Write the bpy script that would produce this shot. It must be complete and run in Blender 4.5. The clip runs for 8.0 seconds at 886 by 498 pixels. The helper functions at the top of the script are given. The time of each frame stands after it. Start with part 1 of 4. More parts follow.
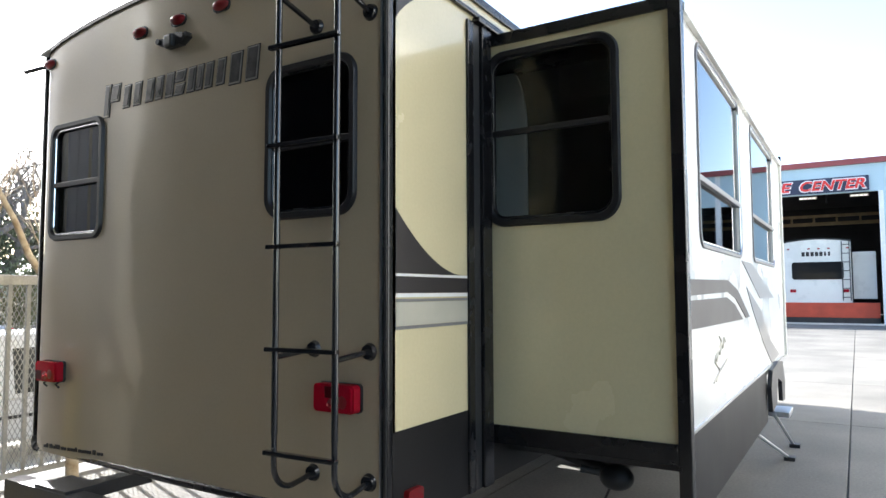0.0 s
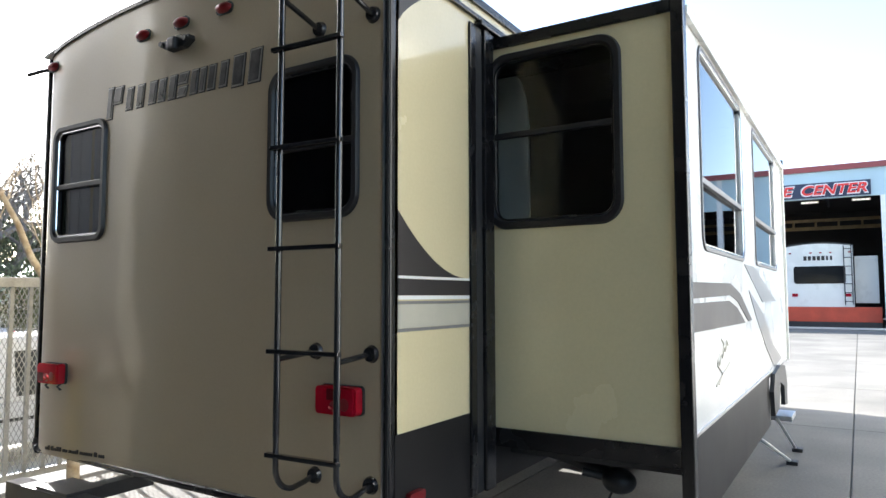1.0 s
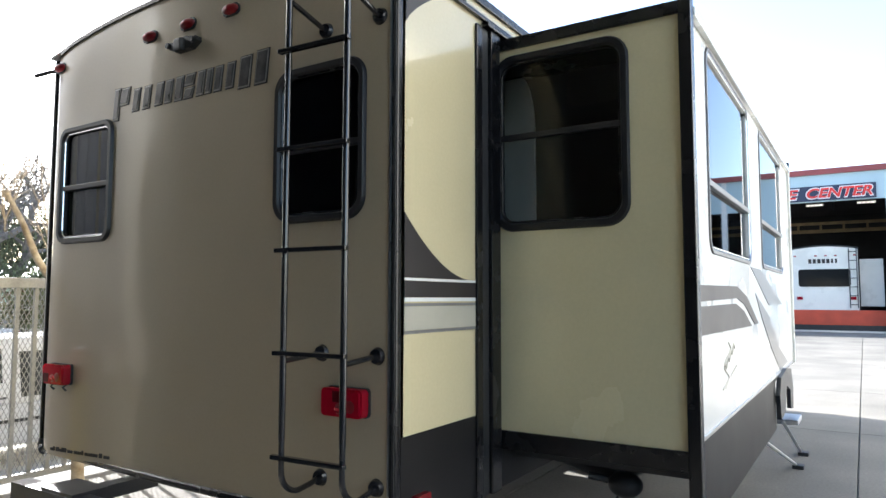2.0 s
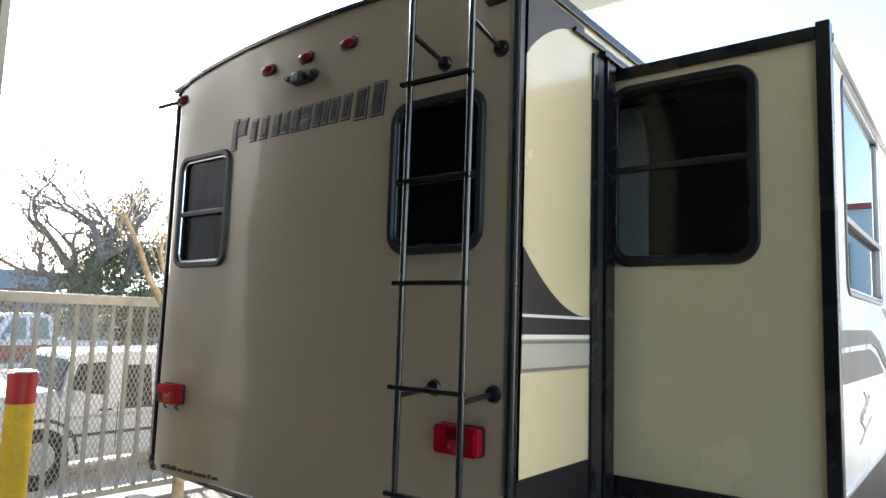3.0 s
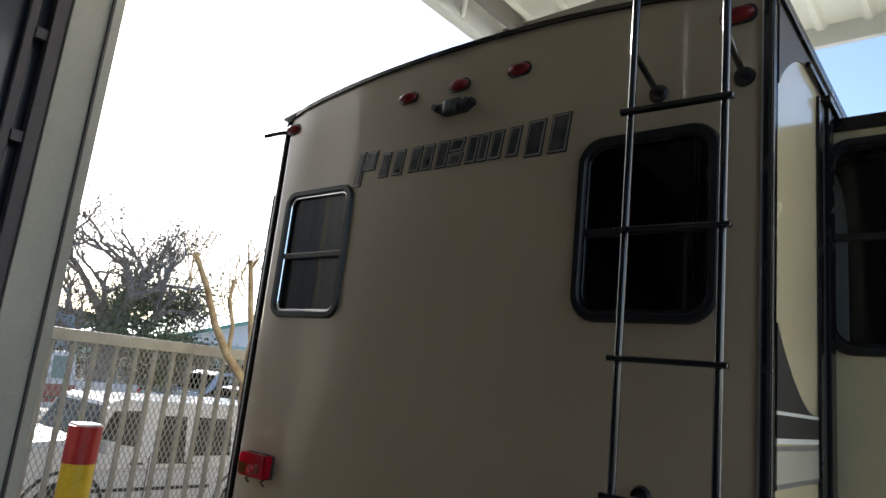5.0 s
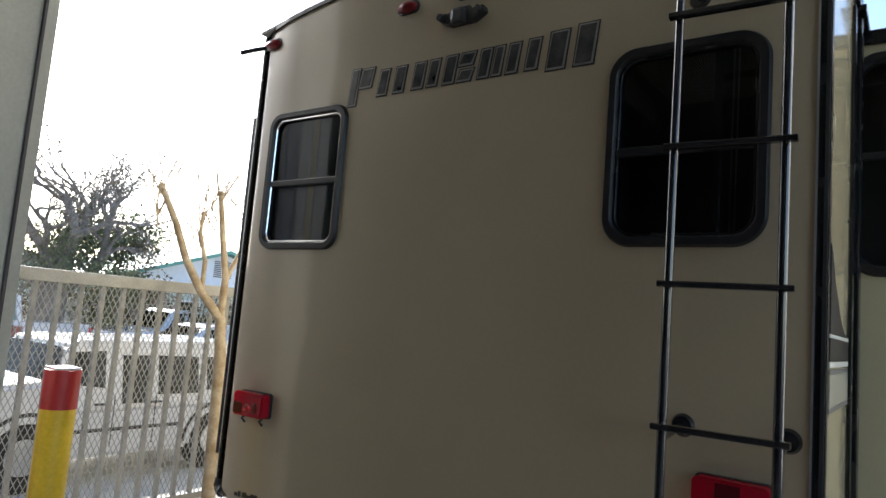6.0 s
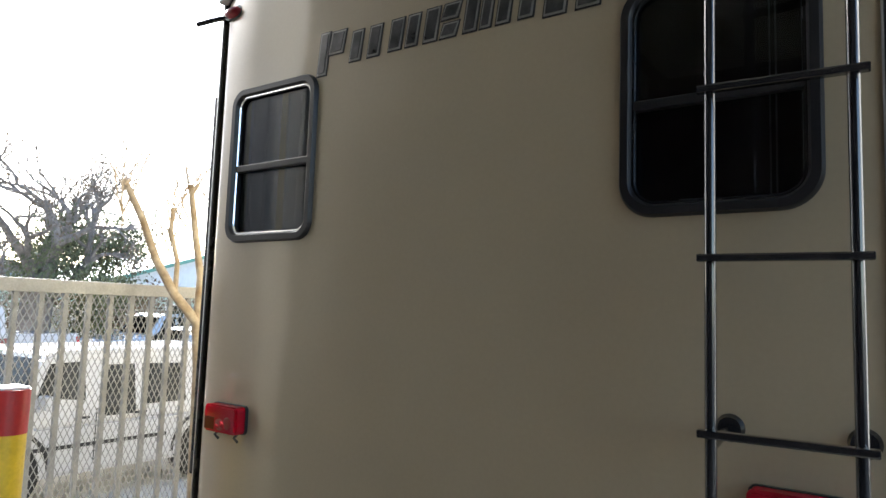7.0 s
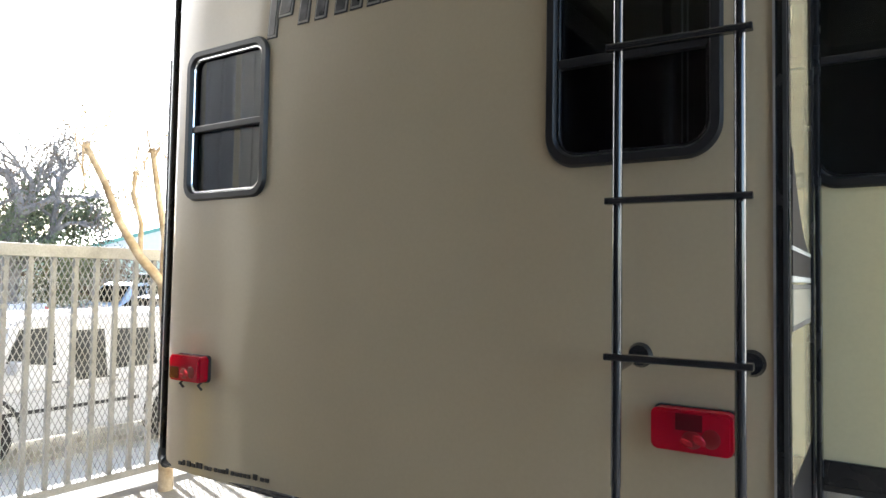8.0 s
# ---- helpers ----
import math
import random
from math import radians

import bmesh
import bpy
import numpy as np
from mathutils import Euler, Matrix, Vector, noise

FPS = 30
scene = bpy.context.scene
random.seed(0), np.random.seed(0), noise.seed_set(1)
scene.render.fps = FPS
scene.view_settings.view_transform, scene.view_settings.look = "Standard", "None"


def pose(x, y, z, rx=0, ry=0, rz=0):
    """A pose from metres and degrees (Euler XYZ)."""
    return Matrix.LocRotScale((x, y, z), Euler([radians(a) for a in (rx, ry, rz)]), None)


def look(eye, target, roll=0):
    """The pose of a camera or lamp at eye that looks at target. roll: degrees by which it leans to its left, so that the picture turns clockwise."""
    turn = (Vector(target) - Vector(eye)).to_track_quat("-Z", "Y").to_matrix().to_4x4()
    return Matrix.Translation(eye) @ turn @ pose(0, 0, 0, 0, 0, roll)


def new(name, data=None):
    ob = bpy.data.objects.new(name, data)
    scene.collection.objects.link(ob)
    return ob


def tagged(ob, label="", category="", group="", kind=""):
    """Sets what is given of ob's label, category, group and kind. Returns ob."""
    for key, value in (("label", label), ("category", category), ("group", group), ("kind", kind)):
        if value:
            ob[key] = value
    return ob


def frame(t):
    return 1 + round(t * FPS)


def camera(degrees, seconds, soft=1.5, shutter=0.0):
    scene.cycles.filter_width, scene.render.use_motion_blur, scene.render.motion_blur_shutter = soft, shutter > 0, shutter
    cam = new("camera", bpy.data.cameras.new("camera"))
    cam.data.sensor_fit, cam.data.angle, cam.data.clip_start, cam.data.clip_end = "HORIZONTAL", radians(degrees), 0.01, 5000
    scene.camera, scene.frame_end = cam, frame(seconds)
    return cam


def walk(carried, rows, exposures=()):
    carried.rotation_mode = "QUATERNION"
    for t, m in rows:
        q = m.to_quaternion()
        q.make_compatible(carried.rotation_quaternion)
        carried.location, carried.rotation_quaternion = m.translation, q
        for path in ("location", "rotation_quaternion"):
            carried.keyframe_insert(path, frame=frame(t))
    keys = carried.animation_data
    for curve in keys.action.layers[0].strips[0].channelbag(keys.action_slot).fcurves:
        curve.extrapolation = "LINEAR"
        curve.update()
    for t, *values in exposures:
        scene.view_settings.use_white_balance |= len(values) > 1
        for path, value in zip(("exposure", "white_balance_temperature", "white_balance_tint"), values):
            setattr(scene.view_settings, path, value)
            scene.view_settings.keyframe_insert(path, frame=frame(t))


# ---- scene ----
cam = camera(67.2, 8.0)
PATH = [
    (0, (1.467, -1.981, 1.495), (0.415, -0.284, 1.624), -0.2),
    (0.5, (1.464, -1.984, 1.492), (0.413, -0.288, 1.627), -0.2),
    (1, (1.463, -1.981, 1.49), (0.408, -0.287, 1.63), -0.1),
    (2.3, (1.434, -1.981, 1.493), (0.364, -0.298, 1.637), 0.3),
    (2.5, (1.407, -2.001, 1.506), (0.322, -0.327, 1.65), 0.7),
    (2.7, (1.373, -2.01, 1.514), (0.239, -0.373, 1.679), 1.1),
    (2.85, (1.333, -2.02, 1.524), (0.142, -0.427, 1.713), 1.5),
    (3, (1.294, -2.03, 1.534), (0.047, -0.48, 1.746), 1.9),
    (3.2, (1.233, -2.04, 1.542), (-0.039, -0.522, 1.81), 2.7),
    (3.5, (1.151, -2.053, 1.552), (-0.153, -0.577, 1.896), 3.8),
    (4, (0.887, -1.98, 1.581), (-0.432, -0.551, 2.047), 5.2),
    (4.5, (0.689, -1.976, 1.552), (-0.634, -0.564, 2.059), 5.9),
    (5, (0.495, -2.014, 1.536), (-0.783, -0.528, 1.935), 6.2),
    (5.2, (0.399, -2.038, 1.533), (-0.852, -0.516, 1.879), 5.8),
    (6.3, (0.143, -1.991, 1.51), (-1.01, -0.369, 1.702), 4.3),
    (6.5, (0.097, -1.908, 1.507), (-1.061, -0.288, 1.695), 3.7),
    (6.8, (0.054, -1.826, 1.516), (-1.099, -0.203, 1.705), 2.9),
    (7, (0.007, -1.738, 1.525), (-1.141, -0.111, 1.715), 2.0),
    (7.5, (0.024, -1.702, 1.512), (-1.112, -0.067, 1.697), 1.0),
    (7.7, (0.065, -1.73, 1.5), (-1.057, -0.083, 1.658), 1.0),
    (8, (0.172, -1.801, 1.469), (-0.914, -0.124, 1.558), 1.0),
]
EXPOSURES = [(t, stops, 6150, 11) for t, stops in ((0.0, 2.3), (2.5, 2.3), (3.5, 2.35), (4.0, 2.15), (4.5, 1.8), (5.2, 1.45), (6.3, 2.2), (7.0, 2.5), (8.0, 3.0))]
walk(cam, [(t, look(eye, target, roll)) for t, eye, target, roll in PATH], EXPOSURES)

# ---- world and sun ----
SUN_FROM = Vector((-0.92, 0.30, 0.52)).normalized()
world = bpy.data.worlds.new("world")
scene.world = world
world.use_nodes = True
wn = world.node_tree
sky = wn.nodes.new("ShaderNodeTexSky")
sky.sky_type, sky.sun_disc = "NISHITA", False
sky.sun_elevation = math.asin(SUN_FROM.z)
sky.sun_rotation = math.atan2(SUN_FROM.x, SUN_FROM.y)
sky.dust_density, sky.air_density = 1.0, 1.0
wn.links.new(sky.outputs[0], wn.nodes["Background"].inputs[0])
wn.nodes["Background"].inputs[1].default_value = 0.105
sun = new("sun", bpy.data.lights.new("sun", "SUN"))
sun.data.energy, sun.data.angle, sun.data.color = 3.6, radians(0.53), (1.0, 0.965, 0.90)
sun.matrix_world = look(SUN_FROM * 30, (0, 0, 0))

# ---- materials ----
def material(name, colour, rough=0.6, metal=0.0, vary=0.12, scale=6.0, bump=0.0, fine=90.0, coat=0.0, stain=None, spread=0.0):
    """Paint, stone, wood or metal with grain and blotches at two scales; spread: difference between alike pieces."""
    m = bpy.data.materials.new(name)
    m.use_nodes = True
    nt = m.node_tree
    b = nt.nodes["Principled BSDF"]
    b.inputs["Roughness"].default_value, b.inputs["Metallic"].default_value = rough, metal
    b.inputs["Coat Weight"].default_value, b.inputs["Coat Roughness"].default_value = coat, 0.06
    co = nt.nodes.new("ShaderNodeTexCoord")
    big, small = nt.nodes.new("ShaderNodeTexNoise"), nt.nodes.new("ShaderNodeTexNoise")
    big.inputs["Scale"].default_value, small.inputs["Scale"].default_value = scale, fine
    big.inputs["Detail"].default_value, small.inputs["Detail"].default_value = 6, 4
    for n in (big, small):
        nt.links.new(co.outputs["Object"], n.inputs["Vector"])
    ramp = nt.nodes.new("ShaderNodeValToRGB")
    c = Vector(colour)
    dark = Vector(stain) if stain else c * (1 - vary * 1.5)
    ramp.color_ramp.elements[0].position, ramp.color_ramp.elements[1].position = 0.3, 0.7
    ramp.color_ramp.elements[0].color, ramp.color_ramp.elements[1].color = (*dark, 1), (*(c * (1 + vary * 0.5)), 1)
    nt.links.new(big.outputs["Fac"], ramp.inputs["Fac"])
    mix = nt.nodes.new("ShaderNodeMix")
    mix.data_type, mix.blend_type = "RGBA", "MULTIPLY"
    mix.inputs[0].default_value = min(1.0, vary * 3)
    nt.links.new(ramp.outputs[0], mix.inputs[6])
    grey = nt.nodes.new("ShaderNodeMapRange")
    grey.inputs[1].default_value, grey.inputs[2].default_value, grey.inputs[3].default_value, grey.inputs[4].default_value = 0.3, 0.7, 0.75, 1.1
    nt.links.new(small.outputs["Fac"], grey.inputs[0])
    nt.links.new(grey.outputs[0], mix.inputs[7])
    out = mix.outputs[2]
    if spread:
        info, mr = nt.nodes.new("ShaderNodeObjectInfo"), nt.nodes.new("ShaderNodeMapRange")
        mr.inputs[3].default_value, mr.inputs[4].default_value = 1 - spread, 1 + spread
        nt.links.new(info.outputs["Random"], mr.inputs[0])
        m2 = nt.nodes.new("ShaderNodeMix")
        m2.data_type, m2.blend_type = "RGBA", "MULTIPLY"
        m2.inputs[0].default_value = 1.0
        nt.links.new(out, m2.inputs[6])
        nt.links.new(mr.outputs[0], m2.inputs[7])
        out = m2.outputs[2]
    nt.links.new(out, b.inputs["Base Color"])
    rr = nt.nodes.new("ShaderNodeMapRange")
    rr.inputs[3].default_value, rr.inputs[4].default_value = max(0.02, rough - 0.08), min(1.0, rough + 0.08)
    nt.links.new(big.outputs["Fac"], rr.inputs[0])
    nt.links.new(rr.outputs[0], b.inputs["Roughness"])
    if bump:
        bp = nt.nodes.new("ShaderNodeBump")
        bp.inputs["Strength"].default_value, bp.inputs["Distance"].default_value = bump, 0.01
        nt.links.new(small.outputs["Fac"], bp.inputs["Height"])
        nt.links.new(bp.outputs[0], b.inputs["Normal"])
    return m


def panel_paint(name, colour, rough, coat, wave=0.25, metal=0.0):
    """Glossy laminated sheet over a frame, with slow waves in the sheet and a faint film of dust."""
    m = material(name, colour, rough, metal, 0.04, 1.6, 0.0, 70.0, coat)
    nt = m.node_tree
    b = nt.nodes["Principled BSDF"]
    slow, bp = nt.nodes.new("ShaderNodeTexNoise"), nt.nodes.new("ShaderNodeBump")
    slow.inputs["Scale"].default_value, slow.inputs["Detail"].default_value = 1.3, 1.0
    co = nt.nodes.new("ShaderNodeTexCoord")
    nt.links.new(co.outputs["Object"], slow.inputs["Vector"])
    bp.inputs["Strength"].default_value, bp.inputs["Distance"].default_value = wave, 0.05
    nt.links.new(slow.outputs["Fac"], bp.inputs["Height"])
    nt.links.new(bp.outputs[0], b.inputs["Normal"])
    nt.links.new(bp.outputs[0], b.inputs["Coat Normal"])
    return m


def tinted_glass(name, tint, gloss=1.0, wave=0.0):
    """Tinted pane: a dimmed view through it under a mirror-like face."""
    m = bpy.data.materials.new(name)
    m.use_nodes = True
    nt = m.node_tree
    nt.nodes.remove(nt.nodes["Principled BSDF"])
    tr, gl, mx, fr, pw, ml = (nt.nodes.new(k) for k in ("ShaderNodeBsdfTransparent", "ShaderNodeBsdfGlossy", "ShaderNodeMixShader", "ShaderNodeLayerWeight", "ShaderNodeMath", "ShaderNodeMath"))
    tr.inputs[0].default_value = (*tint, 1)
    gl.inputs["Roughness"].default_value = 0.02
    gl.inputs["Color"].default_value = (gloss, gloss, gloss, 1)
    fr.inputs["Blend"].default_value = 0.5
    pw.operation, ml.operation = "POWER", "MULTIPLY_ADD"
    pw.inputs[1].default_value, ml.inputs[1].default_value, ml.inputs[2].default_value = 5.0, 0.96, 0.04
    nt.links.new(fr.outputs["Facing"], pw.inputs[0])
    nt.links.new(pw.outputs[0], ml.inputs[0])
    nt.links.new(ml.outputs[0], mx.inputs[0])
    nt.links.new(tr.outputs[0], mx.inputs[1])
    nt.links.new(gl.outputs[0], mx.inputs[2])
    nt.links.new(mx.outputs[0], nt.nodes["Material Output"].inputs[0])
    return m


def red_lens(name, colour):
    m = bpy.data.materials.new(name)
    m.use_nodes = True
    b = m.node_tree.nodes["Principled BSDF"]
    b.inputs["Base Color"].default_value = (*colour, 1)
    b.inputs["Roughness"].default_value = 0.12
    b.inputs["Transmission Weight"].default_value = 0.25
    b.inputs["IOR"].default_value = 1.49
    b.inputs["Coat Weight"].default_value = 0.15
    glow, mx = m.node_tree.nodes.new("ShaderNodeBsdfTranslucent"), m.node_tree.nodes.new("ShaderNodeMixShader")
    glow.inputs[0].default_value = (min(1.0, colour[0] * 1.4), colour[1] * 2, colour[2], 1)
    mx.inputs[0].default_value = 0.3
    m.node_tree.links.new(b.outputs[0], mx.inputs[1])
    m.node_tree.links.new(glow.outputs[0], mx.inputs[2])
    m.node_tree.links.new(mx.outputs[0], m.node_tree.nodes["Material Output"].inputs[0])
    return m


CHAMPAGNE = panel_paint("champagne_gelcoat", (0.395, 0.314, 0.208), 0.42, 0.7, 0.6, 0.0)
CHAMPAGNE.node_tree.nodes["Principled BSDF"].inputs["Coat Roughness"].default_value = 0.085
CREAM = panel_paint("cream_gelcoat", (0.63, 0.54, 0.33), 0.25, 0.6, 0.0)
WHITE_PANEL = panel_paint("white_gelcoat", (0.80, 0.79, 0.74), 0.28, 0.5)
DARK_PANEL = panel_paint("charcoal_lower_panel", (0.013, 0.012, 0.012), 0.45, 0.0)
DARK_PANEL.node_tree.nodes["Principled BSDF"].inputs["Specular IOR Level"].default_value = 0.2
DECAL = material("dark_brown_decal", (0.018, 0.014, 0.014), 0.5, 0, 0.08, 3, 0, 200, 0.0)
DECAL_GREY = material("grey_decal", (0.20, 0.19, 0.18), 0.35, 0, 0.1, 4, 0, 200, 0.3)
DECAL_TAN = material("tan_decal", (0.46, 0.43, 0.34), 0.35, 0, 0.06, 4, 0, 200, 0.3)
DECAL_WHITE = material("white_decal", (0.78, 0.77, 0.72), 0.35, 0, 0.04, 4, 0, 200, 0.3)
TRIM = material("black_trim_extrusion", (0.008, 0.0075, 0.008), 0.26, 0.0, 0.1, 8, 0.05, 120, 0.0)
LADDER = material("black_powder_coat", (0.014, 0.013, 0.014), 0.16, 0.0, 0.1, 10, 0.04, 220, 0.6)
RUBBER = material("black_rubber_seal", (0.02, 0.02, 0.021), 0.5, 0, 0.15, 8, 0.1, 160)
FRAME = material("black_window_frame", (0.014, 0.013, 0.014), 0.36, 0, 0.1, 8, 0.05, 140, 0.0)
FRAME.node_tree.nodes["Principled BSDF"].inputs["Specular IOR Level"].default_value = 0.35
CHROME = material("bright_metal", (0.75, 0.75, 0.76), 0.18, 1.0, 0.05, 8)
ALU = material("brushed_aluminium", (0.62, 0.62, 0.62), 0.35, 1.0, 0.08, 12, 0.05, 200)
SLIM_FRAME = material("dull_silver_slim_frame", (0.16, 0.155, 0.15), 0.4, 0.3, 0.08, 8, 0, 140)
GLASS = tinted_glass("dark_tinted_glass", (0.78, 0.80, 0.82))
RED = red_lens("red_lamp_lens", (0.55, 0.006, 0.030))
LENS_DARK = red_lens("dark_lens_block", (0.15, 0.006, 0.014))
LENS_BRIGHT = material("sparkle_red_prism", (0.72, 0.03, 0.045), 0.12, 0.5, 0.05, 8)
RED_DEEP = red_lens("deep_red_lens", (0.30, 0.010, 0.016))
RED_DEEP.node_tree.nodes["Principled BSDF"].inputs["Roughness"].default_value = 0.3
END_GLASS = tinted_glass("tinted_slide_end_glass", (0.86, 0.88, 0.88), 0.3)
REAR_GLASS = tinted_glass("deep_tinted_rear_glass", (0.50, 0.53, 0.56), 0.6)
SIDE_GLASS = tinted_glass("deep_tinted_side_glass", (0.22, 0.24, 0.25))
CURTAIN = material("grey_curtain_cloth", (0.42, 0.45, 0.48), 0.9, 0, 0.1, 10, 0.2, 300)
INNER = material("beige_inner_wall", (0.58, 0.57, 0.51), 0.7, 0, 0.06, 3)
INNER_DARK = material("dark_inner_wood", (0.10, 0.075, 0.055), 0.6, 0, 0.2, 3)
# near-black in place of the unlit depth behind the slide-out's end window
DARK_BACKING = material("dark_window_backing", (0.02, 0.019, 0.018), 0.6, 0, 0.2, 3)
ROOFING = material("white_membrane_roof", (0.6, 0.6, 0.58), 0.6, 0, 0.1, 2)
STEEL = material("dark_chassis_steel", (0.028, 0.028, 0.030), 0.4, 0.0, 0.2, 5, 0.1, 80)
CONCRETE = material("worn_concrete", (0.225, 0.212, 0.186), 0.85, 0, 0.24, 0.7, 0.25, 45, 0, None, 0.08)
ASPHALT = material("grey_asphalt", (0.13, 0.128, 0.125), 0.9, 0, 0.2, 0.6, 0.4, 60)
SIDEWALK = material("pale_sidewalk", (0.64, 0.61, 0.54), 0.9, 0, 0.1, 1.2, 0.2, 50)
WHITE_STEEL = material("white_painted_steel", (0.66, 0.66, 0.60), 0.5, 0, 0.08, 2.5, 0.05, 60)
DECK = material("cream_painted_deck", (0.84, 0.83, 0.68), 0.5, 0, 0.07, 1.5, 0.03, 60)
JAMB = material("grey_white_jamb_paint", (0.47, 0.445, 0.37), 0.5, 0, 0.1, 2.5, 0.05, 60)
# darkened beam steel: shade beneath the deck is put into this colour
GIRDER = material("shaded_girder_paint", (0.17, 0.155, 0.125), 0.55, 0, 0.12, 2, 0.05, 60)
GALV = material("grey_painted_fence_steel", (0.30, 0.30, 0.30), 0.55, 0.0, 0.2, 7, 0.2, 90)
YELLOW = material("yellow_bollard_paint", (0.72, 0.47, 0.02), 0.4, 0, 0.14, 5, 0.15, 60)
RED_PAINT = material("red_bollard_paint", (0.42, 0.018, 0.018), 0.4, 0, 0.14, 5, 0.15, 60)
BARK_PALE = material("smooth_tan_bark", (0.45, 0.39, 0.32), 0.7, 0, 0.25, 9, 0.3, 50, 0, (0.26, 0.19, 0.12))
BARK = material("grey_brown_bark", (0.27, 0.24, 0.21), 0.9, 0, 0.3, 6, 0.5, 30)
LEAF = material("evergreen_leaf", (0.20, 0.22, 0.11), 0.6, 0, 0.5, 1.2, 0, 40)
HEDGE = material("dark_hedge_leaf", (0.04, 0.06, 0.02), 0.7, 0, 0.5, 1.2, 0, 40)
DRY = material("dry_brush", (0.24, 0.18, 0.12), 0.9, 0, 0.4, 1.2, 0, 40)
CAR_WHITE = material("white_car_paint", (0.66, 0.66, 0.67), 0.25, 0, 0.04, 2, 0, 200, 0.7)
CAR_BLUE = material("pale_blue_car_paint", (0.35, 0.46, 0.60), 0.25, 0, 0.04, 2, 0, 200, 0.7)
CAR_STRIPE = material("maroon_body_stripe", (0.25, 0.06, 0.05), 0.3, 0, 0.08, 2, 0, 200, 0.5)
TYRE = material("tyre_rubber", (0.022, 0.022, 0.022), 0.85, 0, 0.2, 9, 0.2, 70)
BLUE_SIDING = material("pale_blue_metal_siding", (0.46, 0.60, 0.66), 0.5, 0, 0.06, 0.6, 0.04, 30)
MAROON = material("maroon_metal_trim", (0.28, 0.06, 0.06), 0.5, 0, 0.1, 2)
SIGN_NAVY = material("navy_sign_board", (0.025, 0.035, 0.075), 0.5, 0, 0.1, 2)
SIGN_RED = material("red_sign_letter", (0.75, 0.045, 0.04), 0.5, 0, 0.05, 4)
SIGN_WHITE = material("white_sign_edge", (0.8, 0.8, 0.8), 0.5, 0, 0.05, 4)
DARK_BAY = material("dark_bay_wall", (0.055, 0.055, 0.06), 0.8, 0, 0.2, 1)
WOOD_BEAM = material("tan_bay_beam", (0.38, 0.28, 0.15), 0.7, 0, 0.2, 3)
BAY_TUBE = material("lit_lamp_tube", (0.8, 0.8, 0.76), 0.5, 0, 0.02, 4)
BAY_TUBE.node_tree.nodes["Principled BSDF"].inputs["Emission Color"].default_value = (1.0, 0.93, 0.78, 1)
BAY_TUBE.node_tree.nodes["Principled BSDF"].inputs["Emission Strength"].default_value = 0.35
RED_FLOOR = material("red_painted_floor", (0.55, 0.07, 0.03), 0.5, 0, 0.15, 2)
STUCCO = material("pale_green_stucco", (0.45, 0.58, 0.52), 0.9, 0, 0.08, 2, 0.2, 60)
GREEN_TRIM = material("green_roof_trim", (0.16, 0.36, 0.28), 0.6, 0, 0.1, 2)
SHINGLE = material("grey_roof_shingle", (0.17, 0.16, 0.15), 0.9, 0, 0.2, 3, 0.3, 50)
DOOR_BLUE = material("dark_navy_panel", (0.018, 0.022, 0.035), 0.3, 0, 0.15, 2, 0, 80, 0.3)
GREY_CLAD = material("dull_grey_cladding", (0.09, 0.095, 0.105), 0.5, 0, 0.15, 2, 0.05, 60)
PALE_WALL = material("pale_wall_paint", (0.74, 0.73, 0.69), 0.7, 0, 0.08, 0.8, 0.1, 40)
BROWN_STEEL = material("dull_brown_steel", (0.075, 0.058, 0.062), 0.5, 0, 0.15, 4, 0.05, 80)
# pale blue-grey carries the haze of distance in the colour itself
HILL = material("haze_tinted_hill", (0.30, 0.33, 0.36), 0.95, 0, 0.1, 0.02, 0, 0.3)
LETTER = material("dark_chrome_lettering", (0.085, 0.080, 0.078), 0.3, 0.3, 0.5, 14, 0, 100)
BADGE_EDGE = material("dull_silver_edge", (0.36, 0.34, 0.31), 0.4, 0.4, 0.2, 9, 0, 100)


# ---- mesh helpers ----
def thing(name, at, label, category, group="", kind=""):
    ob = new(name)
    ob.empty_display_size = 0.1
    ob.location = at
    return tagged(ob, label, category, group, kind)


def part(name, bm, mat, parent=None, label="", smooth=False):
    me = bpy.data.meshes.new(name)
    bmesh.ops.recalc_face_normals(bm, faces=bm.faces)
    bm.to_mesh(me)
    bm.free()
    if smooth:
        me.polygons.foreach_set("use_smooth", [True] * len(me.polygons))
        me.set_sharp_from_angle(angle=radians(38))
    if mat:
        me.materials.append(mat)
    ob = new(name, me)
    if parent:
        ob.parent = parent
        ob.matrix_parent_inverse = Matrix.Translation(-parent.location) if parent.type == "EMPTY" else Matrix()
    if label:
        ob["label"] = label
    return ob


def box(bm, x0, x1, y0, y1, z0, z1, bevel=0.0, turn=None):
    m = Matrix.Translation(((x0 + x1) / 2, (y0 + y1) / 2, (z0 + z1) / 2)) @ Matrix.Diagonal((abs(x1 - x0), abs(y1 - y0), abs(z1 - z0), 1))
    made = bmesh.ops.create_cube(bm, size=1, matrix=(turn @ m) if turn else m)
    if bevel:
        es = list({e for v in made["verts"] for e in v.link_edges})
        bmesh.ops.bevel(bm, geom=es, offset=bevel, segments=2, affect="EDGES", profile=0.6)
    return bm


def boxed(name, dims, mat, parent=None, label="", bevel=0.0, turn=None):
    return part(name, box(bmesh.new(), *dims, bevel=bevel, turn=turn), mat, parent, label)


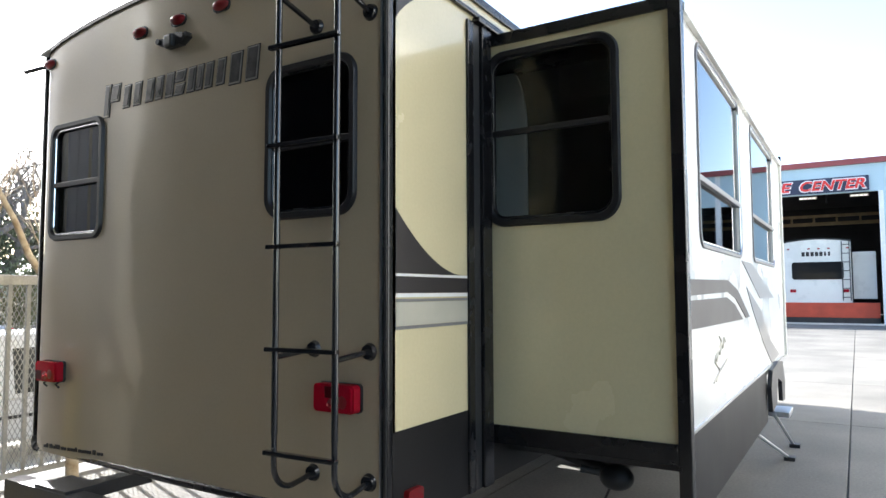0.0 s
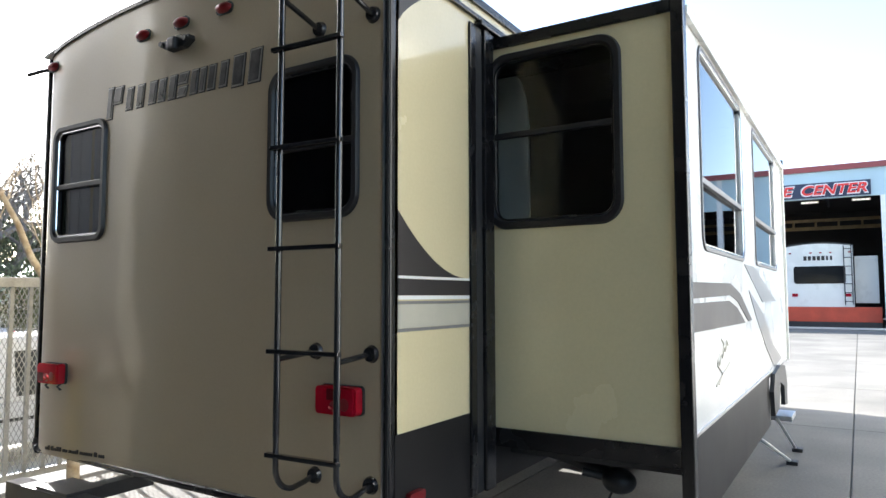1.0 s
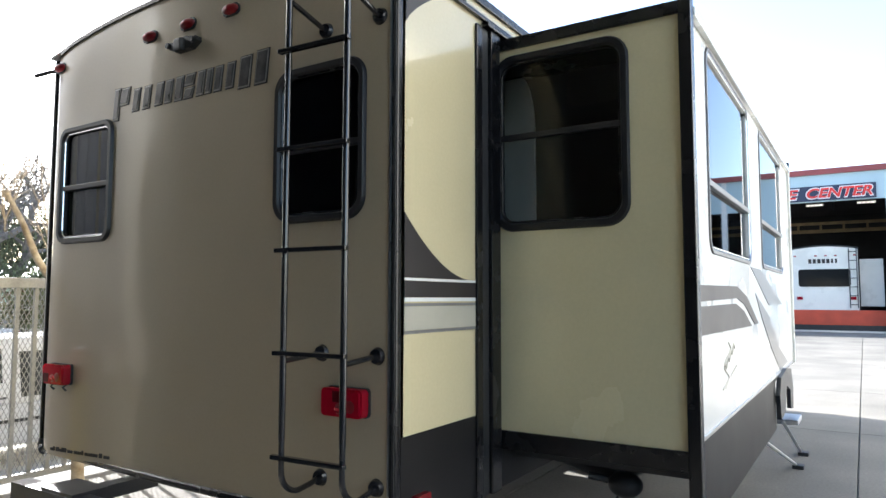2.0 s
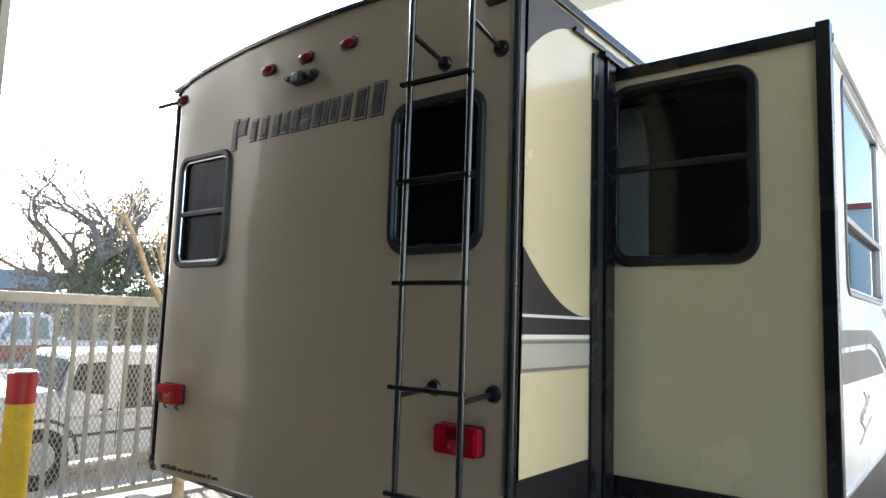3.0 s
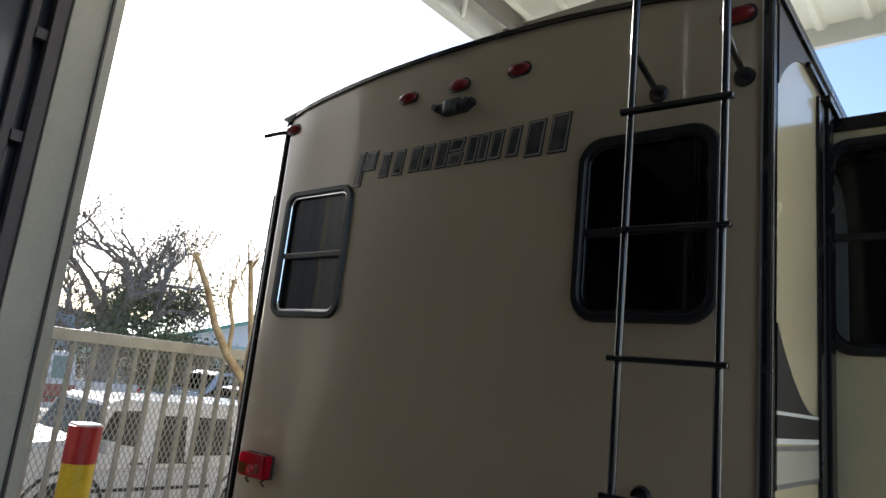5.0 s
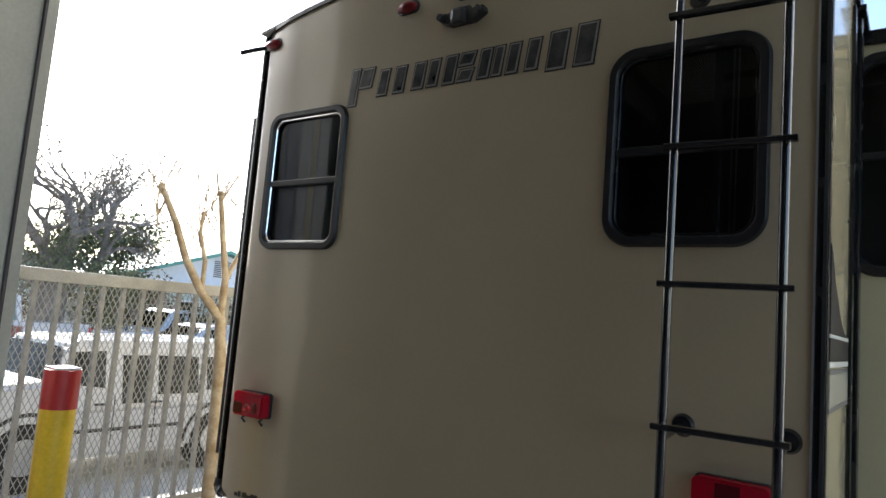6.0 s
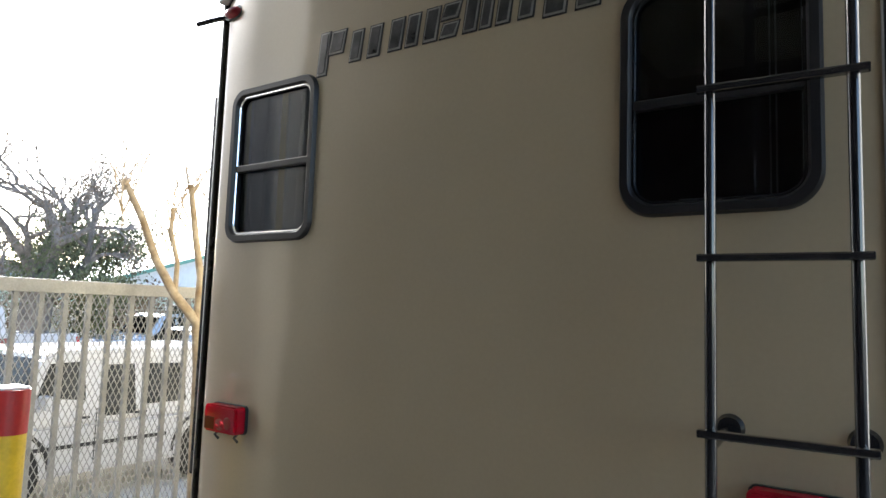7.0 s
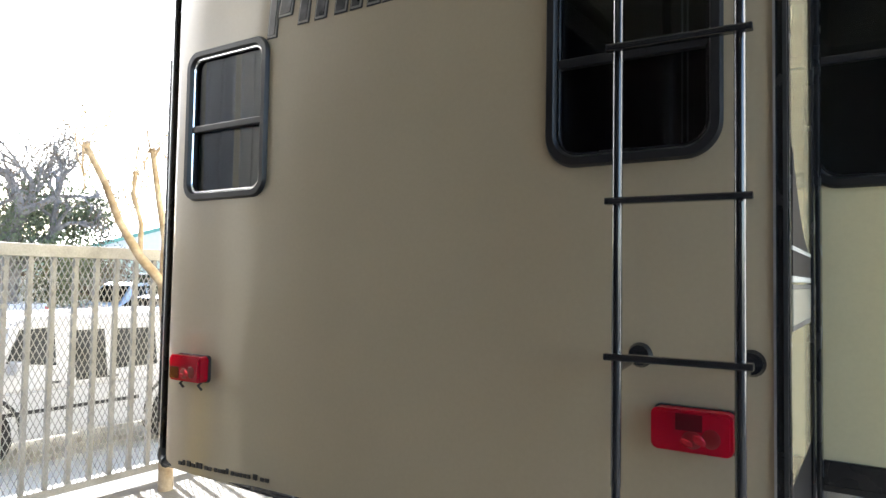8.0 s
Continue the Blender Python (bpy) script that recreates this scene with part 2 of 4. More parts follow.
def tube(bm, pts, r, sides=10, closed_ends=True, r_end=None):
    """A round bar along a polyline, tapering from r to r_end."""
    pts = [Vector(p) for p in pts]
    n = len(pts)
    rings, up = [], None
    for i, p in enumerate(pts):
        d = ((pts[min(i + 1, n - 1)] - pts[max(i - 1, 0)])).normalized()
        if up is None:
            up = d.orthogonal().normalized()
        up = (up - d * up.dot(d)).normalized()
        side = d.cross(up)
        rad = r if r_end is None else r + (r_end - r) * i / max(1, n - 1)
        rings.append([bm.verts.new(p + (up * math.cos(a) + side * math.sin(a)) * rad) for a in (2 * math.pi * k / sides for k in range(sides))])
    for a, b in zip(rings, rings[1:]):
        for k in range(sides):
            bm.faces.new((a[k], a[(k + 1) % sides], b[(k + 1) % sides], b[k]))
    if closed_ends:
        bm.faces.new(rings[0][::-1])
        bm.faces.new(rings[-1])
    return bm


def arc(centre, a0, a1, r, u, v, n=8):
    """Points on an arc in the plane of u and v, angles in degrees."""
    c, u, v = Vector(centre), Vector(u), Vector(v)
    return [c + u * (r * math.cos(radians(a0 + (a1 - a0) * k / n))) + v * (r * math.sin(radians(a0 + (a1 - a0) * k / n))) for k in range(n + 1)]


def rounded(x0, x1, z0, z1, r, n=10):
    out = []
    for cx, cz, a in ((x1 - r, z1 - r, 0), (x0 + r, z1 - r, 90), (x0 + r, z0 + r, 180), (x1 - r, z0 + r, 270)):
        out += [(cx + r * math.cos(radians(a + 90 * k / n)), cz + r * math.sin(radians(a + 90 * k / n))) for k in range(n + 1)]
    return out


def place(plane, at, p):
    """A point of a wall: plane 'y' has (x, z) in it, plane 'x' has (y, z)."""
    return Vector((p[0], at, p[1])) if plane == "y" else Vector((at, p[0], p[1]))


def slab(bm, outline, plane, a, b):
    """A flat outline with depth from a to b across a wall's plane."""
    lo, hi = [bm.verts.new(place(plane, a, p)) for p in outline], [bm.verts.new(place(plane, b, p)) for p in outline]
    n = len(outline)
    for k in range(n):
        bm.faces.new((lo[k], lo[(k + 1) % n], hi[(k + 1) % n], hi[k]))
    faces = [bm.faces.new(lo[::-1]), bm.faces.new(hi)]
    bm.normal_update()
    bmesh.ops.triangulate(bm, faces=faces)
    return bm


def ring(bm, outer, inner, plane, a, b, lip=0.0):
    """A frame between two outlines with the same count of points, with a rounded lip on its b side."""
    n = len(outer)
    part_way = lambda k: [(o[0] + (i[0] - o[0]) * k, o[1] + (i[1] - o[1]) * k) for o, i in zip(outer, inner)]
    depth = lambda k: a + (b - a) * k
    loops = [(outer, a), (outer, depth(0.45)), (part_way(0.07), depth(0.8)), (part_way(0.2), b), (part_way(0.72), b), (part_way(0.88), depth(0.82)), (inner, depth(0.4)), (inner, a)]
    vs = [[bm.verts.new(place(plane, y, p)) for p in o] for o, y in loops]
    for k in range(len(vs)):
        p, q = vs[k], vs[(k + 1) % len(vs)]
        for j in range(n):
            bm.faces.new((p[j], p[(j + 1) % n], q[(j + 1) % n], q[j]))
    return bm


def holed_wall(us, vs, holes, plane, front, thick, bend=None):
    """A wall sheet with grid lines us and vs, rectangles (u0, u1, v0, v1) cut right through it."""
    for u0, u1, v0, v1 in holes:
        us, vs = us + [u0, u1], vs + [v0, v1]
    us, vs = sorted({round(u, 4) for u in us}), sorted({round(v, 4) for v in vs})
    bm = bmesh.new()
    bend = bend or (lambda u, v: (0.0, v))
    layers = []
    for depth in (0.0, thick):
        layers.append([[bm.verts.new(place(plane, front + depth + bend(u, v)[0], (u, bend(u, v)[1]))) for v in vs] for u in us])
    inside = lambda u, v: any(u0 < u < u1 and v0 < v < v1 for u0, u1, v0, v1 in holes)
    solid = lambda i, j: 0 <= i < len(us) - 1 and 0 <= j < len(vs) - 1 and not inside((us[i] + us[i + 1]) / 2, (vs[j] + vs[j + 1]) / 2)
    f, b = layers
    for i in range(len(us) - 1):
        for j in range(len(vs) - 1):
            if not solid(i, j):
                continue
            bm.faces.new((f[i][j], f[i + 1][j], f[i + 1][j + 1], f[i][j + 1]))
            bm.faces.new((b[i][j], b[i][j + 1], b[i + 1][j + 1], b[i + 1][j]))
            for di, dj, p, q in ((-1, 0, (i, j), (i, j + 1)), (1, 0, (i + 1, j), (i + 1, j + 1)), (0, -1, (i, j), (i + 1, j)), (0, 1, (i, j + 1), (i + 1, j + 1))):
                if not solid(i + di, j + dj):
                    bm.faces.new((f[p[0]][p[1]], f[q[0]][q[1]], b[q[0]][q[1]], b[p[0]][p[1]]))
    bmesh.ops.remove_doubles(bm, verts=[v for v in bm.verts if not v.link_faces], dist=0)
    loose = [v for v in bm.verts if not v.link_faces]
    bmesh.ops.delete(bm, geom=loose, context="VERTS")
    return bm


def spread(a, b, n):
    return [a + (b - a) * k / n for k in range(n + 1)]


def bead_loop(bm, pts, r, sides=6):
    """A closed round bead along a loop of points."""
    n = len(pts)
    rings = []
    across = (pts[n // 4] - pts[0]).cross(pts[n // 2] - pts[0]).normalized()
    for i, p in enumerate(pts):
        side = (pts[(i + 1) % n] - pts[i - 1]).normalized().cross(across)
        rings.append([bm.verts.new(p + (side * math.cos(a) + across * math.sin(a)) * r) for a in (2 * math.pi * k / sides for k in range(sides))])
    for i in range(n):
        p, q = rings[i], rings[(i + 1) % n]
        for k in range(sides):
            bm.faces.new((p[k], p[(k + 1) % sides], q[(k + 1) % sides], q[k]))
    return bm


def window_unit(parent, name, plane, u0, u1, v0, v1, face, out, r, bar, width=0.045, label="", inner_label="", glass=None, frame_mat=None, proud=0.018):
    """A framed window on a wall: face is the wall's plane, out its outward sign; bar is the height of the cross bar or None."""
    sgn = 1 if out > 0 else -1
    outer = rounded(u0, u1, v0, v1, r)
    inn = rounded(u0 + width, u1 - width, v0 + width, v1 - width, max(0.01, r - width * 0.8))
    w = part(name, ring(bmesh.new(), outer, inn, plane, face - sgn * 0.03, face + sgn * proud), frame_mat or FRAME, parent, label, True)
    glass = glass or GLASS
    g0, g1 = face - sgn * 0.012, face - sgn * 0.018
    a = rounded(u0 + width * 0.7, u1 - width * 0.7, v0 + width * 0.7, v1 - width * 0.7, max(0.01, r - width * 0.6))
    if bar is None:
        part("pane", slab(bmesh.new(), a, plane, g0, g1), glass, w)
    else:
        cut = lambda lo, hi: [(p[0], min(max(p[1], lo), hi)) for p in a]
        def clean(ps):
            res = []
            for p in ps:
                if not res or (abs(p[0] - res[-1][0]) + abs(p[1] - res[-1][1])) > 1e-5:
                    res.append(p)
            return res[:-1] if abs(res[0][0] - res[-1][0]) + abs(res[0][1] - res[-1][1]) < 1e-5 else res
        part("pane", slab(bmesh.new(), clean(cut(bar + 0.004, v1)), plane, g0, g1), glass, w)
        part("pane", slab(bmesh.new(), clean(cut(v0, bar - 0.004)), plane, g0 - sgn * 0.008, g1 - sgn * 0.008), glass, w)
        bm = bmesh.new()
        lo, hi = sorted((face - sgn * 0.02, face + sgn * 0.006))
        if plane == "y":
            box(bm, u0 + width * 0.9, u1 - width * 0.9, lo, hi, bar - 0.014, bar + 0.014, 0.004)
        else:
            box(bm, lo, hi, u0 + width * 0.9, u1 - width * 0.9, bar - 0.014, bar + 0.014, 0.004)
        part("crossbar", bm, frame_mat or FRAME, w)
    loop = rounded(u0 + width, u1 - width, v0 + width, v1 - width, max(0.012, r - width * 0.8))
    bm = bead_loop(bmesh.new(), [place(plane, face + sgn * 0.001, p) for p in loop], 0.0055)
    part("glazing_bead", bm, CHROME if inner_label else TRIM, w, inner_label, True)
    return w

# ---- ground ----
bm = bmesh.new()
PROFILE = [(-600, -0.62), (-60, -0.62), (-20, -0.62), (-6.4, -0.62), (-5.4, -0.30), (-4.8, -0.03), (-4.5, 0.0), (0, 0.0), (10, 0.0), (40, 0.0), (600, 0.0)]
cols = [[bm.verts.new((x, y, z - 0.03)) for x, z in PROFILE] for y in (-600, -40, -10, 0, 10, 40, 600)]
for a, b in zip(cols, cols[1:]):
    for k in range(len(a) - 1):
        bm.faces.new((a[k], a[k + 1], b[k + 1], b[k]))
tagged(part("ground", bm, CONCRETE), "pale worn concrete lot falling away to the street", "ground", kind="structure")
tagged(boxed("road", (-30, -9.0, -80, 80, -0.80, -0.56), ASPHALT), "grey asphalt street beyond the fence", "road", kind="structure")
tagged(boxed("far_pavement", (-30, -14.6, -80, 80, -0.79, -0.51), SIDEWALK, None, "", 0.02), "pale raised verge across the street", "pavement", kind="structure")
tagged(boxed("sidewalk", (-9.0, -6.2, -80, 80, -0.80, -0.52), SIDEWALK, None, "", 0.02), "pale sunlit concrete sidewalk along the street", "pavement", kind="structure")

# ---- canopy over the lot ----
EX, EY = -2.91, 3.76
canopy = thing("canopy_roof", (5, -5, 0), "cream-painted steel carport canopy with ribbed metal deck", "canopy", kind="structure")
bm = bmesh.new()
yy, prof = EY, []
x = EX
RIB = 0.345
while x < 1.6:
    prof += [(x, 4.79), (x + 0.235, 4.79), (x + 0.268, 4.750), (x + 0.312, 4.750)]
    x += RIB
cols = [[bm.verts.new((p[0], y, p[1])) for p in prof] for y in (-7.2, EY)]
for k in range(len(prof) - 1):
    bm.faces.new((cols[0][k], cols[0][k + 1], cols[1][k + 1], cols[1][k]))
part("deck", bm, DECK, canopy)
boxed("eave_beam", (EX, EX + 0.06, -7.2, EY, 4.52, 4.80), WHITE_STEEL, canopy, "", 0.008)
bm = tube(bmesh.new(), [(EX - 0.06, -7.2, 4.60), (EX - 0.06, EY, 4.60)], 0.055, 12)
part("gutter", bm, WHITE_STEEL, canopy, "", True)
boxed("end_beam", (EX, 1.6, EY - 0.06, EY, 4.61, 4.80), WHITE_STEEL, canopy, "", 0.008)
boxed("girder_web", (EX + 0.06, 1.6, 2.37, 2.41, 4.55, 4.733), GIRDER, canopy)
boxed("girder_flange", (EX + 0.06, 1.6, 2.335, 2.445, 4.535, 4.55), GIRDER, canopy)
# extra deck out of view, added to keep skylight off the slide-out's end
boxed("shading_deck", (1.6, 6.5, -7.2, -2.4, 4.74, 4.78), GREY_CLAD, canopy, "unseen dull deck added to shade the slide-out's end wall")
boxed("purlin", (-2.67, -2.59, -7.0, 2.33, 4.60, 4.73), GIRDER, canopy, "", 0.006)
bm = tube(bmesh.new(), [(-2.90, 1.85, 4.56), (-2.3, 1.25, 4.71)], 0.02, 6)
part("brace", bm, WHITE_STEEL, canopy)

# ---- door jamb and dark bay beside the lot ----
bay = thing("bay_doorway", (-2.6, -3, 0), "white steel door jamb beside a dark bay door", "doorway", kind="structure")
boxed("jamb", (-3.02, -2.82, -1.025, -0.860, 0, 4.9), JAMB, bay, "", 0.006)
boxed("jamb_flange", (-3.06, -2.80, -0.856, -0.807, 0, 4.9), JAMB, bay, "", 0.004)
boxed("jamb_lip", (-2.815, -2.795, -0.863, -0.853, 0, 4.9), BROWN_STEEL, bay)
boxed("door_track", (-2.90, -2.83, -1.090, -1.030, 0, 4.8), BROWN_STEEL, bay, "", 0.006)
boxed("door_rail", (-2.90, -2.86, -1.180, -1.140, 0, 4.8), BROWN_STEEL, bay, "", 0.006)
for k in range(9):
    boxed("bracket", (-2.88, -2.85, -1.138, -1.092, 0.4 + 0.5 * k, 0.45 + 0.5 * k), BROWN_STEEL, bay)
boxed("door_leaf", (-3.02, -2.94, -7.0, -1.030, 0, 4.8), DOOR_BLUE, bay)
for k in range(7):
    boxed("panel_seam", (-2.94, -2.932, -7.0, -1.185, 0.62 * (k + 1), 0.62 * (k + 1) + 0.03), GREY_CLAD, bay)
# unseen building side, raised to cut skylight and darken the rear wall's reflections
boxed("outer_cladding", (-13, -3.03, -0.873, -0.860, 0, 8.0), GREY_CLAD, bay, "unseen dull grey face added for the rear wall to reflect")
boxed("side_wall", (-13, -3.03, -7.2, -0.875, 0, 8.0), DARK_BAY, bay, "unseen dark building mass added to block skylight")
# added reflector wall out of view; throws sunlight back onto the trailer's side
tagged(boxed("bounce_wall_east", (7.0, 7.2, -0.4, 22.0, 0, 7.2), PALE_WALL), "unseen pale wall added to bounce sunlight onto the trailer's side", "wall", kind="structure")
# unseen dark wall, added to dim what reaches the trailer from behind
tagged(boxed("blocking_wall_south", (-3.02, 6.5, -7.2, -7.0, 0, 4.74), BROWN_STEEL), "unseen dull brown wall added behind the lot to block light", "wall", kind="structure")

# ---- the trailer ----
XL, XR, Y0, YF, ZB = -2.472, 0.0, 0.0, 8.4, 0.64
trailer = thing("travel_trailer", (-1.22, 4.0, 0), "champagne and cream travel trailer with slide-out extended and rear ladder", "trailer")


def roof_z(x):
    u = (x + 1.236) / 1.236
    return 2.862 + 0.118 * (1 - abs(u) ** 2.3)


def rear_bend(u, v):
    """The rear sheet rolls forward at its outer edges, and its top follows the bowed roof."""
    top = 0.64 + (v - 0.64) * (roof_z(u) - 0.64) / (2.862 - 0.64)
    z = v + max(0.0, (v - 2.45) / (2.862 - 2.45)) * (top - v if v > 2.45 else 0)
    left, right = max(0.0, (-2.20 - u) / 0.27), max(0.0, (u + 0.10) / 0.10)
    edge = max(0.0, (-2.405 - u) / 0.067)
    return 0.03 * left ** 2.2 + 0.022 * edge ** 2 + 0.012 * right ** 2, z


def hole(w, d=0.038):
    return (w[0] + d, w[1] - d, w[2] + d, w[3] - d)


W_LEFT = (-2.325, -1.822, 1.778, 2.428)
W_RIGHT = (-0.640, -0.146, 1.792, 2.445)
us = spread(XL, -2.40, 8) + spread(-2.40, -2.2, 8) + spread(-2.2, -0.1, 14) + spread(-0.1, XR, 4)
rear = part("rear_wall", holed_wall(us, spread(ZB, 2.45, 8) + spread(2.45, 2.862, 5), [hole(W_LEFT), hole(W_RIGHT)], "y", 0.0, 0.035, rear_bend), CHAMPAGNE, trailer, "champagne glossy rear wall with soft reflections", True)
window_unit(trailer, "window_rear", "y", *W_LEFT, 0.0, -1, 0.075, 2.088, 0.040, "black-framed two-pane rear window with grey curtain behind", "bright inner bead", REAR_GLASS)
window_unit(trailer, "window_rear", "y", *W_RIGHT, 0.0, -1, 0.095, 2.10, 0.040, "wide black-framed dark rear window behind the ladder", glass=REAR_GLASS)

# side wall on the slide-out side, with the opening of the slide-out
SL0, SL1, SLT, SLB, SLX = 0.82, 5.05, 2.72, 0.88, 0.87
side = part("side_wall", holed_wall(spread(0.03, 0.66, 6) + spread(5.2, YF, 4), spread(0.98, 2.86, 6), [(0.68, 5.15, 0.981, 2.74)], "x", 0.0, -0.035), CREAM, trailer, "glossy cream side wall")
boxed("lower_side_panel", (-0.035, 0.002, 0.03, YF, 0.62, 0.98), DARK_PANEL, trailer, "charcoal lower side panel")
# far wall out of view, notched at uneven heights to shape sunlight underneath
for y0, y1, z0 in ((0.06, 3.03, ZB), (3.03, 3.08, 1.10), (3.08, 3.35, 0.66), (3.35, 3.39, 1.04), (3.39, 3.92, 0.80), (3.92, 4.12, 1.08), (4.12, 4.30, 0.80), (4.30, 4.95, 0.86), (4.95, 5.24, 0.80), (5.24, YF, ZB)):
    boxed("side_wall", (XL, XL + 0.035, y0, y1, z0, 2.86), CREAM, trailer)
    if z0 > ZB:
        boxed("streak_notch_top", (XL + 0.035, -1.60, y0, y1, z0, z0 + 0.03), STEEL, trailer)
# unseen wheel arch on the far side, opened up to pass sun streaks
boxed("wheel_well_side", (-1.60, -1.58, 3.03, 5.24, 0.72, 1.11), STEEL, trailer)
boxed("front_wall", (XL, XR, YF, YF + 0.04, ZB, 2.9), CREAM, trailer)
for x0, y0, y1 in ((XL + 0.035, 0.036, 3.03), (-1.60, 3.03, 5.24), (XL + 0.035, 5.24, YF)):
    boxed("floor_pan", (x0, -0.035, y0, y1, 0.64, 0.72), STEEL, trailer)
bm = bmesh.new()
xs = spread(XL - 0.015, XR + 0.015, 16)
lo, hi = [[[bm.verts.new((x, y, roof_z(min(max(x, XL), XR)) + d)) for x in xs] for y in (0.0, YF + 0.04)] for d in (0.0, 0.012)]
for k in range(len(xs) - 1):
    bm.faces.new((lo[0][k], lo[0][k + 1], lo[1][k + 1], lo[1][k]))
    bm.faces.new((hi[0][k], hi[1][k], hi[1][k + 1], hi[0][k + 1]))
    for e in (0, 1):
        bm.faces.new((lo[e][k], lo[e][k + 1], hi[e][k + 1], hi[e][k]))
for k in (0, -1):
    bm.faces.new((lo[0][k], lo[1][k], hi[1][k], hi[0][k]))
part("roof", bm, ROOFING, trailer)
# trims: bowed top, corners, bottom
bm = bmesh.new()
sec = [(-0.012, -0.014), (-0.012, 0.006), (0.03, 0.012), (0.03, -0.014)]
cols = []
for x in spread(XL - 0.012, XR + 0.012, 24):
    xx = min(max(x, XL), XR)
    cols.append([bm.verts.new((x, dy + rear_bend(xx, 2.862)[0], roof_z(xx) + dz)) for dy, dz in sec])
for a, b in zip(cols, cols[1:]):
    for k in range(4):
        bm.faces.new((a[k], a[(k + 1) % 4], b[(k + 1) % 4], b[k]))
bm.faces.new(cols[0])
bm.faces.new(cols[-1][::-1])
part("roof_edge_trim", bm, TRIM, trailer)


def corner_trim(x0, x1, y0, y1, z0, z1, name="corner_trim"):
    t = boxed(name, (x0, x1, y0, y1, z0, z1), TRIM, trailer, "", 0.008)
    return t


t = corner_trim(-0.030, 0.003, -0.004, 0.030, 0.60, 2.88)
boxed("screw_cover", (-0.012, -0.002, -0.009, -0.002, 0.62, 2.86), RUBBER, t)
boxed("bead", (-0.034, -0.029, -0.006, 0.0, 0.62, 2.86), ALU, t)
t = corner_trim(XL - 0.018, XL - 0.003, 0.030, 0.075, 0.66, 2.87)
boxed("screw_cover", (XL - 0.020, XL - 0.014, 0.03, 0.05, 0.66, 2.86), ALU, t)
part("awning_rail", box(bmesh.new(), XL - 0.085, XL - 0.020, 0.06, 0.12, 0.80, 2.46, 0.006), TRIM, trailer, "black upright awning arm on the far side")
bm = tube(bmesh.new(), [(XL + 0.02, 0.03, 0.648), (-1.22, -0.006, 0.645), (-0.03, 0.0, 0.645)], 0.017, 8)
part("bottom_trim", bm, TRIM, trailer, "", True)
bm = tube(bmesh.new(), [(XL - 0.005, 0.05, 0.70), (XL - 0.008, 0.045, 0.67), (XL + 0.01, 0.04, 0.652), (XL + 0.04, 0.03, 0.648)], 0.026, 10)
part("corner_cap", bm, RUBBER, trailer, "", True)
boxed("gutter_rail", (0.002, 0.022, 0.40, 5.2, 2.765, 2.785), TRIM, trailer, "", 0.004)
boxed("roof_edge_rail", (0.0, 0.016, 0.045, YF, 2.835, 2.875), TRIM, trailer, "", 0.004)
bm = bmesh.new()
for p in ((0.0, -0.012, 2.888), (0.02, -0.012, 2.878), (0.085, 0.03, 2.866), (0.012, 0.075, 2.886)):
    bm.verts.new(p)
top = list(bm.verts)
low = [bm.verts.new(v.co - Vector((0, 0, 0.02))) for v in top]
bm.faces.new(top), bm.faces.new(low[::-1])
for k in range(4):
    bm.faces.new((top[k], low[k], low[(k + 1) % 4], top[(k + 1) % 4]))
part("gutter_spout", bm, TRIM, trailer, "black plastic rain spout at the roof corner")
bm = tube(bmesh.new(), [(XL + 0.02, 0.03, 2.80), (XL - 0.04, 0.0, 2.79), (XL - 0.12, -0.03, 2.775)], 0.011, 8)
part("gutter_spout", bm, TRIM, trailer, "", True)

# ladder
ladder = part("ladder", tube(bmesh.new(), [(-0.352, -0.215, 0.98), (-0.352, -0.215, 2.93)] + arc((-0.352, -0.155, 3.02), 180, 90, 0.06, (0, 1, 0), (0, 0, 1)) + [(-0.352, 0.10, 3.072), (-0.352, 0.36, 3.04)] + arc((-0.352, 0.36, 2.965), 90, 0, 0.07, (0, 1, 0), (0, 0, 1)) + [(-0.352, 0.43, 2.93)], 0.0125, 12), LADDER, trailer, "black tubular ladder with five rungs", True)
part("rail", tube(bmesh.new(), [(-0.078, -0.200, 0.98), (-0.078, -0.200, 2.93)] + arc((-0.078, -0.14, 3.02), 180, 90, 0.06, (0, 1, 0), (0, 0, 1)) + [(-0.078, 0.10, 3.07), (-0.078, 0.38, 3.04)] + arc((-0.078, 0.38, 2.965), 90, 0, 0.07, (0, 1, 0), (0, 0, 1)) + [(-0.078, 0.45, 2.91)], 0.0125, 12), LADDER, ladder, "", True)
for z in (2.408, 2.036, 1.662, 1.290, 0.921):
    bm = box(bmesh.new(), -0.374, -0.047, -0.012, 0.012, -0.0085, 0.0085, 0.004, Matrix.Translation((0, -0.222, z)) @ pose(0, 0, 0, 0, 0, 3.0))
    part("rung", bm, LADDER, ladder)
for x, y in ((-0.352, -0.215), (-0.078, -0.200)):
    for z, kind in ((2.57, "top"), (1.274, "mid"), (0.797, "low")):
        fx = x - 0.006
        if kind == "low":
            pts = [(x, y, 0.99)] + arc((x, y + 0.09, 0.87), 180, 270, 0.09, (0, 1, 0), (0, 0, 1), 8) + [(fx, -0.06, 0.785), (fx, -0.012, 0.797)]
        elif kind == "mid":
            pts = [(x, y, z - 0.015), (fx, -0.01, z)]
        else:
            pts = [(x, y, z + 0.045), (fx, -0.01, z)]
        part("standoff", tube(bmesh.new(), pts, 0.011, 10), LADDER, ladder, "", True)
        bm = bmesh.new()
        bmesh.ops.create_cone(bm, cap_ends=True, segments=20, radius1=0.034, radius2=0.027, depth=0.016, matrix=pose(fx, -0.008, z, 90, 0, 0))
